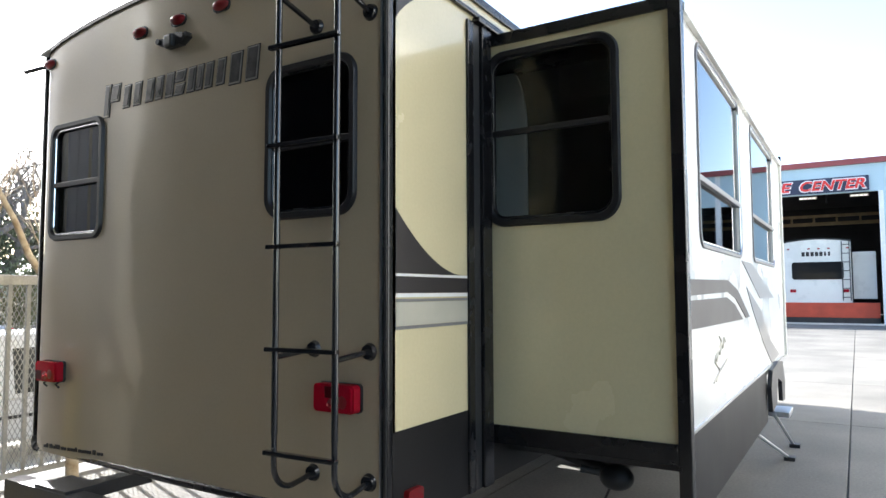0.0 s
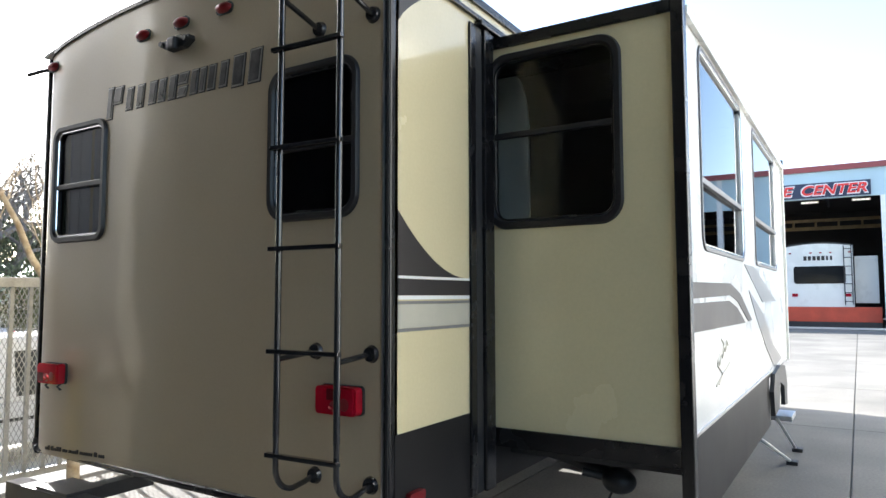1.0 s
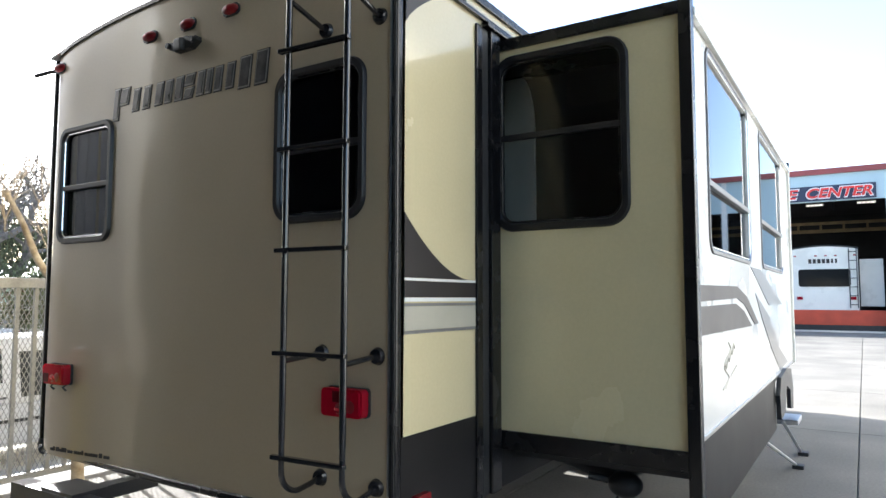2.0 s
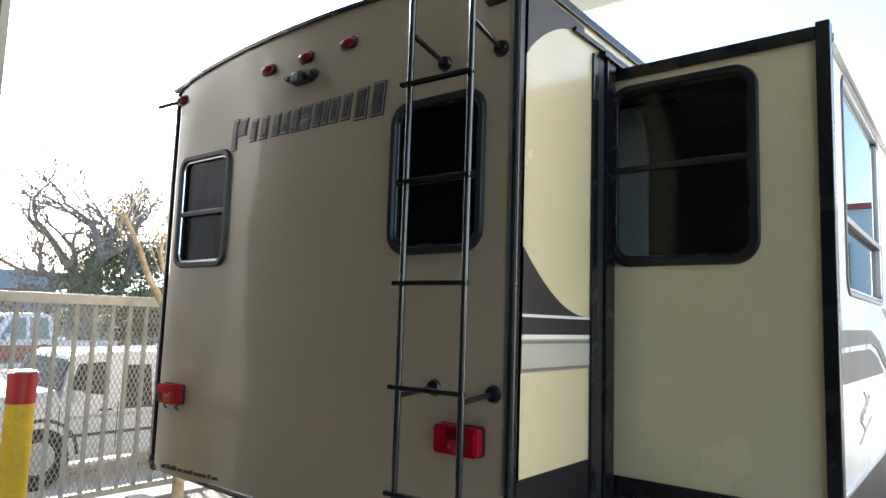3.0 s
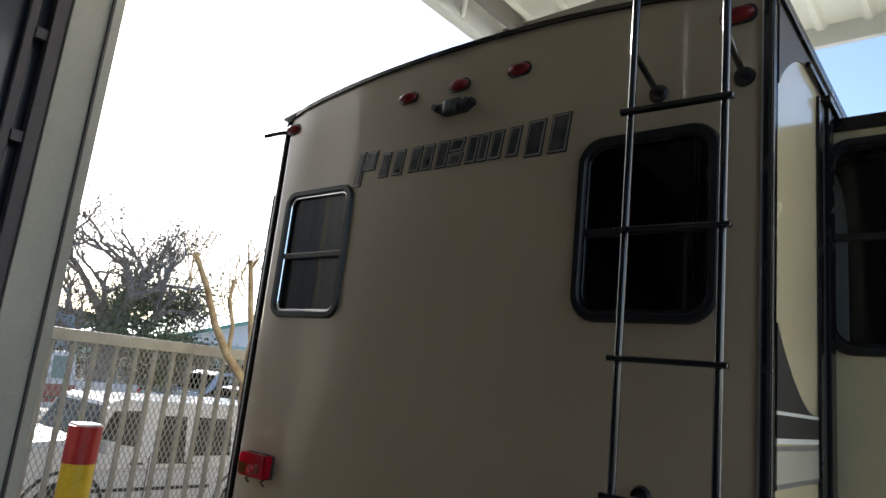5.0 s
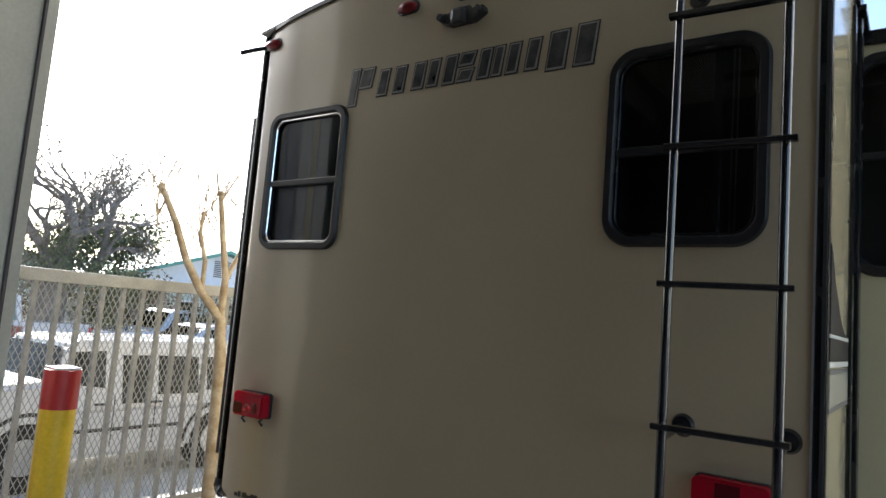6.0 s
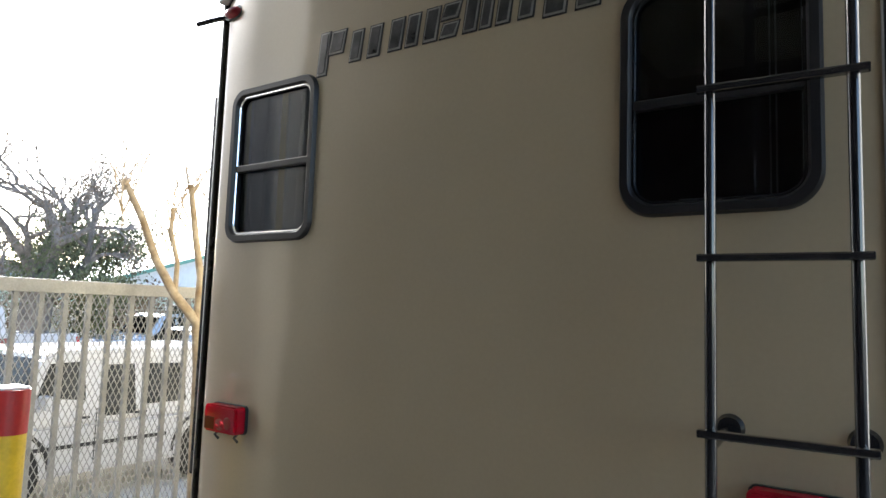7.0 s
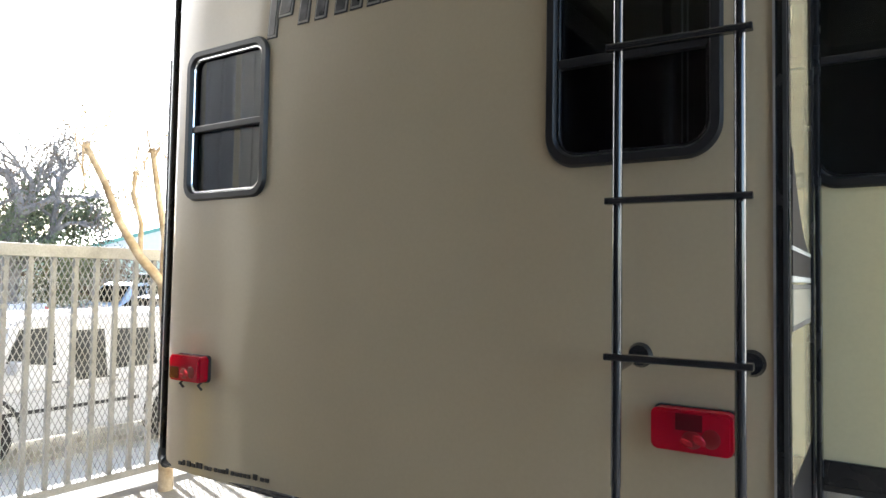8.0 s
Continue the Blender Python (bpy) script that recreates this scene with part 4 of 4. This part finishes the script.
        bough(bm, e, Vector((rnd.uniform(-0.6, 0.6), rnd.uniform(-0.6, 0.6), 1)), 0.006, rnd.uniform(0.15, 0.4), 1, rnd)
    part("branch", bm, BARK_PALE, pruned, "", True)

# big half-bare tree across the street
rnd = random.Random(11)
TX, TY = -21.0, 7.4
oak = thing("street_tree", (TX, TY, -0.76), "large gnarled half-bare tree with dark bark", "tree")
bm = tube(bmesh.new(), [(TX, TY, -0.8), (TX + 0.1, TY, 0.8), (TX, TY + 0.15, 2.2)], 0.50, 12, False, 0.40)
ends = []
for k in range(7):
    a = k * 0.9 + rnd.uniform(-0.3, 0.3)
    bough(bm, (TX, TY + 0.15, rnd.uniform(1.2, 2.3)), Vector((math.cos(a), math.sin(a), rnd.uniform(0.3, 1.0))).normalized(), 0.20, 1.66, 6, rnd, 0.04, 2, 0.55, ends)
part("trunk", bm, BARK, oak, "", True)
bm = bmesh.new()
leaves(bm, rnd.sample(ends, min(260, len(ends))), 5200, 0.085, 0.22, rnd)
tagged(part("dry_leaves", bm, DRY, oak, "sparse dry leaf clusters on the twigs"), kind="stuff")
bm = bmesh.new()
cl = [(TX + rnd.uniform(-1, 1.5), TY + rnd.uniform(-0.2, 2.7), rnd.uniform(0.6, 4.2)) for _ in range(30)]
leaves(bm, cl, 11000, 0.12, 0.38, rnd)
tagged(part("crown", bm, LEAF, oak, "patchy evergreen foliage"), kind="stuff")
rnd = random.Random(5)
brush = thing("brush_row", (-24, 2, -0.76), "row of dry brown brush beyond the street", "shrub", kind="stuff")
bm = bmesh.new()
leaves(bm, [(-24 + rnd.uniform(-1.5, 1.5), rnd.uniform(-6, 18), rnd.uniform(-0.5, 1.6)) for _ in range(60)], 16000, 0.16, 0.5, rnd)
part("foliage", bm, DRY, brush)
hedge = thing("hedge", (-19, 11.5, -0.76), "clipped dark green hedge before the house", "hedge", kind="stuff")
bm = bmesh.new()
leaves(bm, [(-19 + rnd.uniform(-0.4, 0.4), 11.3 + rnd.uniform(-0.6, 0.6), rnd.uniform(-0.6, 1.0)) for _ in range(40)], 5000, 0.14, 0.25, rnd)
part("foliage", bm, HEDGE, hedge)


# ---- vehicles in the street ----
def vehicle(name, label, category, x_side, y_nose, length, height, width, paint, kind, zg=-0.74, facing=-1, stripe=None, glazing=None, turn=0.0):
    """A parked car: facing -1 has its nose to -y. Its near side lies at x_side and it reaches away to -x."""
    root = thing(name, (x_side - width / 2, y_nose + length / 2, zg), label, category)
    Y = lambda s: y_nose + s * length if facing < 0 else y_nose + (1 - s) * length
    Z = lambda h: zg + h * height
    if kind == "pickup":
        low = [(0.0, 0.30), (0.0, 0.47), (0.03, 0.54), (0.26, 0.60), (0.30, 0.61), (0.995, 0.61), (1.0, 0.58), (1.0, 0.28), (0.97, 0.22), (0.03, 0.22)]
        cab = [(0.275, 0.60), (0.37, 0.965), (0.40, 0.995), (0.58, 1.0), (0.605, 0.97), (0.615, 0.60)]
        glass = [[(0.335, 0.63), (0.395, 0.93), (0.465, 0.94), (0.465, 0.63)], [(0.485, 0.63), (0.485, 0.94), (0.578, 0.94), (0.59, 0.63)]]
        wheels = (0.165, 0.79)
    elif kind == "wagon":
        low = [(0.0, 0.30), (0.0, 0.60), (0.03, 0.66), (0.29, 0.71), (0.335, 0.72), (0.37, 0.53), (0.99, 0.53), (1.0, 0.50), (1.0, 0.24), (0.97, 0.18), (0.03, 0.18)]
        cab = [(0.335, 0.52), (0.385, 0.95), (0.41, 0.99), (0.94, 1.0), (0.965, 0.97), (0.985, 0.52)]
        glass = [[(0.367, 0.70), (0.400, 0.91), (0.482, 0.92), (0.482, 0.66)], [(0.529, 0.545), (0.529, 0.89), (0.612, 0.89), (0.612, 0.545)], [(0.633, 0.60), (0.633, 0.89), (0.76, 0.88), (0.76, 0.60)], [(0.79, 0.62), (0.79, 0.88), (0.93, 0.88), (0.945, 0.62)]]
        wheels = (0.30, 0.82)
    else:
        low = [(0.0, 0.25), (0.0, 0.46), (0.04, 0.55), (0.25, 0.62), (0.80, 0.64), (0.98, 0.60), (1.0, 0.50), (1.0, 0.27), (0.96, 0.18), (0.04, 0.18)]
        cab = [(0.22, 0.62), (0.36, 0.93), (0.45, 0.99), (0.60, 1.0), (0.72, 0.95), (0.88, 0.63)]
        glass = [[(0.31, 0.66), (0.40, 0.91), (0.51, 0.94), (0.51, 0.66)], [(0.54, 0.66), (0.54, 0.94), (0.69, 0.91), (0.78, 0.66)]]
        wheels = (0.19, 0.80)
    bm = slab(bmesh.new(), [(Y(s), Z(h)) for s, h in low], "x", x_side, x_side - width)
    bmesh.ops.bevel(bm, geom=[e for e in bm.edges if abs(e.verts[0].co.x - e.verts[1].co.x) < 1e-4 and len(e.link_faces) == 2 and e.calc_face_angle(0) > 0.5], offset=0.05, segments=3, affect="EDGES")
    body = part("body", bm, paint, root, "", True)
    body.data.polygons.foreach_set("use_smooth", [False] * len(body.data.polygons))
    bm = slab(bmesh.new(), [(Y(s), Z(h)) for s, h in cab], "x", x_side - 0.04, x_side - width + 0.04)
    for v in bm.verts:
        t = (v.co.z - Z(0.6)) / (height * 0.4)
        v.co.x += (x_side - width / 2 - v.co.x) * 0.14 * t
    bmesh.ops.bevel(bm, geom=[e for e in bm.edges if len(e.link_faces) == 2 and e.calc_face_angle(0) > 0.4 and min(v.co.z for v in e.verts) > Z(0.7)], offset=0.035, segments=2, affect="EDGES")
    cabin = part("cabin", bm, paint, root)
    lean = lambda h: 0.04 + 0.14 * (width / 2 - 0.04) * (h - 0.6) / 0.4
    for gpts in glass:
        for sx in (1, -1):
            bm = bmesh.new()
            base = x_side if sx > 0 else x_side - width
            vs = [bm.verts.new((base - sx * (lean(h) - 0.006), Y(s), Z(h))) for s, h in gpts]
            vb = [bm.verts.new((base - sx * (lean(h) + 0.004), Y(s), Z(h))) for s, h in gpts]
            bm.faces.new(vs), bm.faces.new(vb[::-1])
            for k in range(4):
                bm.faces.new((vs[k], vs[(k + 1) % 4], vb[(k + 1) % 4], vb[k]))
            part("side_window", bm, glazing or CAR_GLASS, cabin, "side window")
    s0, h0, s1, h1 = cab[0][0], 0.64, cab[1][0], 0.94
    for (sa, ha, sb, hb, d) in ((s0 + 0.012, 0.645, s1 + 0.003, 0.94, -0.008), (cab[-1][0] - 0.004, 0.66, cab[-2][0] + 0.0, 0.93, 0.008)):
        bm = bmesh.new()
        vs = [bm.verts.new(p) for p in ((x_side - 0.13, Y(sa + d), Z(ha)), (x_side - width + 0.13, Y(sa + d), Z(ha)), (x_side - width + 0.22, Y(sb + d), Z(hb)), (x_side - 0.22, Y(sb + d), Z(hb)))]
        bm.faces.new(vs)
        bmesh.ops.solidify(bm, geom=bm.faces[:], thickness=0.006)
        part("windscreen", bm, glazing or CAR_GLASS, cabin)
    R = 0.36 if kind != "car" else 0.31
    for s in wheels:
        for sx in (x_side - 0.11, x_side - width + 0.11):
            cy = Y(s)
            inward = -1 if sx > x_side - width / 2 else 1
            bm = bmesh.new()
            bmesh.ops.create_cone(bm, cap_ends=True, segments=28, radius1=R, radius2=R, depth=0.22, matrix=pose(sx + inward * -0.005, cy, zg + R, 0, 90, 0))
            bmesh.ops.bevel(bm, geom=[e for e in bm.edges if e.calc_face_angle(0) > 1.2], offset=0.03, segments=2, affect="EDGES")
            w = part("wheel", bm, TYRE, root, "black tyre")
            bm = bmesh.new()
            bmesh.ops.create_cone(bm, cap_ends=True, segments=20, radius1=R * 0.6, radius2=R * 0.5, depth=0.235, matrix=pose(sx - inward * 0.005, cy, zg + R, 0, 90, 0))
            part("rim", bm, ALU, w)
        bm = tube(bmesh.new(), arc((x_side - 0.004, Y(s), zg + R), 0, 180, R + 0.06, (0, 1, 0), (0, 0, 1), 14), 0.022, 6)
        part("wheel_arch", bm, RUBBER, body)
    bm = box(bmesh.new(), x_side - width + 0.03, x_side - 0.03, Y(1.0) - 0.06, Y(1.0) + 0.06, Z(0.27), Z(0.36), 0.02)
    part("bumper", bm, ALU if kind != "car" else paint, root)
    bm = box(bmesh.new(), x_side - width + 0.03, x_side - 0.03, Y(0.0) - 0.06, Y(0.0) + 0.06, Z(0.25), Z(0.36), 0.02)
    part("bumper", bm, ALU if kind != "car" else paint, root)
    for sx in (x_side - 0.10, x_side - width + 0.10):
        part("tail_lamp", box(bmesh.new(), sx - 0.08, sx + 0.105 if sx > x_side - width / 2 else sx + 0.08, Y(1.0) - 0.09, Y(1.0) + 0.015, Z(0.42), Z(0.57), 0.012), RED, root)
        part("headlamp", box(bmesh.new(), sx - 0.09, sx + 0.09, Y(0.0) - 0.03, Y(0.0) + 0.05, Z(0.38), Z(0.46), 0.012), CAR_GLASS, root)
    for s in ((0.555, 0.56) if kind == "pickup" else (0.47, 0.62)):
        part("door_handle", box(bmesh.new(), x_side - 0.005, x_side + 0.03, Y(s) - 0.07, Y(s) + 0.07, Z(0.545), Z(0.56), 0.006), RUBBER, body)
    part("mirror", box(bmesh.new(), x_side - 0.02, x_side + 0.17, Y(cab[1][0] - 0.01) - 0.04, Y(cab[1][0] - 0.01) + 0.05, Z(0.63), Z(0.72), 0.02), paint, cabin)
    for s in {"pickup": (0.30, 0.475, 0.615), "wagon": (0.345, 0.505, 0.622), "car": (0.30, 0.525, 0.77)}[kind]:
        part("door_seam", box(bmesh.new(), x_side - 0.002, x_side + 0.004, Y(s) - 0.005, Y(s) + 0.005, Z(0.25), Z(0.605), 0), RUBBER, body)
    part("sill_moulding", box(bmesh.new(), x_side - 0.005, x_side + 0.012, Y(0.26), Y(0.70), Z(0.36), Z(0.385), 0.004), RUBBER, body)
    if stripe:
        part("body_stripe", box(bmesh.new(), x_side - 0.002, x_side + 0.005, min(Y(0.02), Y(0.62)), max(Y(0.02), Y(0.62)), Z(0.30), Z(0.55)), stripe, body, "maroon lower body stripe")
    root.rotation_euler.z = radians(turn)
    return root


PALE_GLASS = material("grey_car_glass", (0.045, 0.05, 0.056), 0.1, 0, 0.5, 5, 0, 60)
PALE_GLASS.node_tree.nodes["Principled BSDF"].inputs["Specular IOR Level"].default_value = 0.2
# opaque green tint, paled to stand in for daylight through the cab
GREEN_GLASS = material("daylit_green_car_glass", (0.22, 0.30, 0.26), 0.08, 0, 0.2, 3, 0, 60)
CAR_GLASS = material("dark_car_glass", (0.012, 0.014, 0.016), 0.08, 0, 0.1, 3, 0, 100, 0.0)
CAR_GLASS.node_tree.nodes["Principled BSDF"].inputs["Specular IOR Level"].default_value = 0.22
vehicle("wagon", "white older truck with enclosed rear parked along the street", "truck", -7.0, -0.1, 4.2, 1.53, 1.7, CAR_WHITE, "wagon", -0.52, -1, None, PALE_GLASS)
vehicle("pickup_truck", "white pickup truck with maroon lower stripe parked across the street", "truck", -18.4, 2.85, 4.65, 1.86, 1.8, CAR_WHITE, "pickup", -0.51, -1, CAR_STRIPE, GREEN_GLASS)
vehicle("parked_car", "pale blue sedan parked across the street", "car", -15.0, 7.2, 4.4, 1.42, 1.75, CAR_BLUE, "car", -0.51)
vehicle("pickup_truck", "silver pickup truck seen past the white one", "truck", -18.6, 8.4, 4.6, 1.7, 1.85, CAR_BLUE, "pickup", -0.51)

# ---- house across the street ----
HX, HY0, HY1 = -27.0, 12.0, 23.5
house = thing("house", (HX - 4, 16, -0.76), "pale green stucco house with grey gable roof", "house")
boxed("wall", (HX - 8, HX, HY0, HY1, -0.76, 2.3), STUCCO, house)
mid = (HY0 + HY1) / 2
bm = slab(bmesh.new(), [(HY0, 2.3), (HY1, 2.3), (mid, 3.9)], "x", HX - 8, HX)
part("gable", bm, SIGN_WHITE, house, "pale boarded gable")
for k in range(9):
    boxed("vent_slat", (HX, HX + 0.03, mid - 0.5, mid + 0.5, 2.7 + k * 0.09, 2.75 + k * 0.09), SHINGLE, house)
bm = bmesh.new()
slab(bm, [(HY0 - 0.7, 2.05), (mid, 4.02), (mid, 3.85), (HY0 - 0.7, 1.88)], "x", HX - 8.3, HX + 0.5)
part("roof_slope", bm, GREEN_TRIM, house, "green-edged roof slope")
bm = bmesh.new()
slab(bm, [(HY1 + 0.7, 2.05), (mid, 4.02), (mid, 3.85), (HY1 + 0.7, 1.88)], "x", HX - 8.3, HX + 0.5)
part("roof_slope", bm, GREEN_TRIM, house, "green-edged roof slope")
for y in (12.2, 15.4):
    wn_ = part("window", box(bmesh.new(), HX, HX + 0.06, y, y + 1.3, 0.3, 1.5, 0.01), SIGN_WHITE, house)
    boxed("pane", (HX + 0.05, HX + 0.07, y + 0.08, y + 1.22, 0.38, 1.42), CAR_GLASS, wn_)
shed = thing("garden_wall", (-23, 8.6, -0.76), "long low white garden wall beyond the street", "wall")
boxed("wall_panel", (-23.2, -23.0, 7.6, 10.4, -0.76, 1.3), SIGN_WHITE, shed)
tagged(boxed("backdrop_hill", (-320, -300, -200, 260, -1, 16), HILL), "distant hill beyond the street, haze painted into its colour", "hill", kind="structure")

# ---- service building ----
BY = 32.3
svc = thing("service_building", (0, BY + 5, 0), "pale blue metal service building with maroon trim and open bay", "building")
DX0, DX1, DZ = -3.6, 2.40, 5.82
boxed("wall_panel", (-30, DX0, BY, BY + 0.2, 0, 7.05), BLUE_SIDING, svc)
for x0, x1 in ((DX1, 4.78), (5.70, 5.94), (6.60, 22)):
    boxed("wall_panel", (x0, x1, BY, BY + 0.2, 0, 7.05), BLUE_SIDING if x0 != 5.70 else SIGN_WHITE, svc)
boxed("wall_panel", (4.78, 5.70, BY, BY + 0.2, 5.55, 7.05), BLUE_SIDING, svc)
boxed("wall_panel", (5.94, 6.60, BY, BY + 0.2, 5.55, 7.05), BLUE_SIDING, svc)
boxed("wall_panel", (DX0, DX1, BY, BY + 0.2, DZ, 7.05), BLUE_SIDING, svc)
boxed("roof_trim", (-30, 22, BY - 0.12, BY + 0.3, 7.05, 7.30), MAROON, svc)
boxed("jamb", (DX1, DX1 + 0.18, BY - 0.03, BY, 0, DZ), SIGN_WHITE, svc)
for k in range(120):
    x = -29.8 + k * 0.42
    if x > -7 and not (DX0 - 0.1 < x < DX1 + 0.2) and not 4.7 < x < 6.6 and x < 14:
        boxed("siding_rib", (x, x + 0.05, BY - 0.03, BY, 0, 7.04), BLUE_SIDING, svc)
for k in range(15):
    x = DX0 + 0.1 + k * 0.40
    boxed("siding_rib", (x, x + 0.05, BY - 0.03, BY, 6.72, 7.04), BLUE_SIDING, svc)
# near-black lining: the open bay's gloom is put into the wall colour
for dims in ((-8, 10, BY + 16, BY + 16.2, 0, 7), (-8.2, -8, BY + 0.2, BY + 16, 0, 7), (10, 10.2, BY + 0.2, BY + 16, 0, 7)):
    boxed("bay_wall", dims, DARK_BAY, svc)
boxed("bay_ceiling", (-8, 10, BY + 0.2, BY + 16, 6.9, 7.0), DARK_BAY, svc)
boxed("bay_beam", (-8, 10, BY + 8, BY + 8.2, 5.1, 5.28), WOOD_BEAM, svc)
boxed("bay_beam", (-8, 10, BY + 8, BY + 8.2, 5.55, 5.7), WOOD_BEAM, svc)
for k in range(12):
    boxed("beam_post", (-6 + k * 1.1, -5.9 + k * 1.1, BY + 8, BY + 8.2, 5.28, 5.55), WOOD_BEAM, svc)
for x in (-0.75, 1.75):
    light = part("bay_light", box(bmesh.new(), x - 0.45, x + 0.45, BY + 9, BY + 9.25, 6.72, 6.86, 0.01), SIGN_WHITE, svc, "long ceiling light in the bay")
    for k in range(4):
        boxed("tube", (x - 0.40 + 0.21 * k, x - 0.25 + 0.21 * k, BY + 8.97, BY + 9.0, 6.73, 6.80), BAY_TUBE, light)
part("fan_rod", tube(bmesh.new(), [(0.25, BY + 6, 6.9), (0.25, BY + 6, 6.1)], 0.06, 8), DARK_BAY, svc)
boxed("threshold", (DX0, DX1, BY - 0.25, BY + 0.2, 0.0, 0.06), SIDEWALK, svc)
board = part("sign_board", box(bmesh.new(), -4.1, 2.07, BY - 0.09, BY - 0.032, 5.86, 6.53, 0.01), SIGN_NAVY, svc, "navy sign board with red slanted letters")


def lettering(text, x0, x1, y, z, height, mat, parent, depth=0.02, fat=0.0, shear=0.25):
    cu = bpy.data.curves.new("lettering", "FONT")
    cu.body, cu.size, cu.extrude, cu.offset, cu.shear = text, 1.0, depth, fat, shear
    ob = bpy.data.objects.new("tmp", cu)
    me = bpy.data.meshes.new_from_object(ob)
    bpy.data.objects.remove(ob)
    bm = bmesh.new()
    bm.from_mesh(me)
    xs = [v.co.x for v in bm.verts]
    ys = [v.co.y for v in bm.verts]
    for v in bm.verts:
        u, w = (v.co.x - min(xs)) / (max(xs) - min(xs)), (v.co.y - min(ys)) / (max(ys) - min(ys))
        v.co = Vector((x0 + u * (x1 - x0), y - v.co.z, z + w * height))
    return part("lettering", bm, mat, parent)


for word, x0, x1 in (("SERVICE", -3.86, -0.90), ("CENTER", -0.58, 1.94)):
    lettering(word, x0 - 0.05, x1 + 0.05, BY - 0.10, 5.93, 0.54, SIGN_WHITE, board, 0.01, 0.05)
    lettering(word, x0, x1, BY - 0.125, 5.98, 0.44, SIGN_RED, board, 0.01, 0.025)

# trailer standing in the bay
TY2 = BY + 1.2
t2 = thing("trailer_in_bay", (-0.05, TY2 + 3, 0), "white travel trailer parked inside the service bay", "trailer")
arch2 = [(-1.50, 0.85), (1.27, 0.85), (1.27, 3.74)] + [(1.27 - 2.77 * s, 3.74 + 0.14 * math.sin(s * math.pi)) for s in spread(0.1, 0.9, 8)] + [(-1.50, 3.74)]
part("body", slab(bmesh.new(), arch2, "y", TY2, TY2 + 7), WHITE_PANEL, t2)
part("roof_trim", slab(bmesh.new(), [(-1.53, 3.72), (-1.53, 3.83)] + [(-1.50 + 2.77 * s, 3.81 + 0.14 * math.sin(s * math.pi)) for s in spread(0, 1, 8)] + [(1.30, 3.83), (1.30, 3.72)] + [(1.27 - 2.77 * s, 3.74 + 0.14 * math.sin(s * math.pi)) for s in spread(0, 1, 8)], "y", TY2 - 0.03, TY2 + 7), STEEL, t2)
part("rear_window", slab(bmesh.new(), rounded(-1.13, 0.97, 2.02, 2.83, 0.12), "y", TY2, TY2 - 0.03), CAR_GLASS, t2, "wide dark rear window")
for u in (-0.70, -0.52, -0.33, -0.15, 0.03, 0.22, 0.38):
    boxed("badge_bar", (u, u + (0.13 if u < 0.2 else 0.08), TY2 - 0.02, TY2, 3.10, 3.30), DECAL, t2)
for x in (0.92, 1.22):
    part("ladder_rail", tube(bmesh.new(), [(x, TY2 - 0.12, 1.05), (x, TY2 - 0.12, 3.75)], 0.022, 8), STEEL, t2)
for k in range(7):
    part("ladder_rung", tube(bmesh.new(), [(0.92, TY2 - 0.12, 1.2 + k * 0.4), (1.22, TY2 - 0.12, 1.2 + k * 0.4)], 0.018, 6), STEEL, t2)
for x in (-1.22, 0.92):
    boxed("tail_lamp", (x, x + 0.24, TY2 - 0.05, TY2, 1.42, 1.56), RED, t2)
for x in (-1.3, -0.45, -0.05, 0.35, 1.1):
    boxed("marker_lamp", (x, x + 0.1, TY2 - 0.03, TY2, 3.42, 3.48), RED_DEEP, t2)
boxed("slide_out", (1.32, 2.24, TY2 + 0.5, TY2 + 4, 1.12, 3.28), WHITE_PANEL, t2, "", 0.02)
boxed("axle", (-1.2, 1.1, TY2 + 3, TY2 + 3.1, 0.3, 0.4), STEEL, t2)
for x in (-1.2, 1.0):
    part("wheel", tube(bmesh.new(), [(x, TY2 + 3, 0.36), (x + 0.22, TY2 + 3, 0.36)], 0.36, 20), TYRE, t2)
tagged(boxed("red_platform", (-3.0, 2.3, BY + 0.9, BY + 1.15, 0.28, 0.95), RED_FLOOR), "low red painted steel barrier in the bay", "barrier")
# near-black box fills the gap below the barrier in place of its shadow
tagged(boxed("barrier_shadow_box", (-3.0, 2.3, BY + 0.95, BY + 1.1, 0.0, 0.28), STEEL), "dark box standing in for the shadow under the red barrier", "barrier")

# ---- concrete slabs of the lot ----
lot = thing("pavement", (4, 16, 0), "pale worn concrete lot in large slabs", "pavement", kind="structure")
XE, YE = [-4.4, -0.9, 1.35, 3.6, 8.1, 12.6], [-7.0, -2.2, 2.3, 6.8, 10.6, 15.8, 21.0, 26.4, 32.0]
for i in range(len(XE) - 1):
    for j in range(len(YE) - 1):
        boxed("slab", (XE[i] + 0.006, XE[i + 1] - 0.006, YE[j] + 0.006, YE[j + 1] - 0.006, -0.10, 0.0), CONCRETE, lot, "", 0.006)
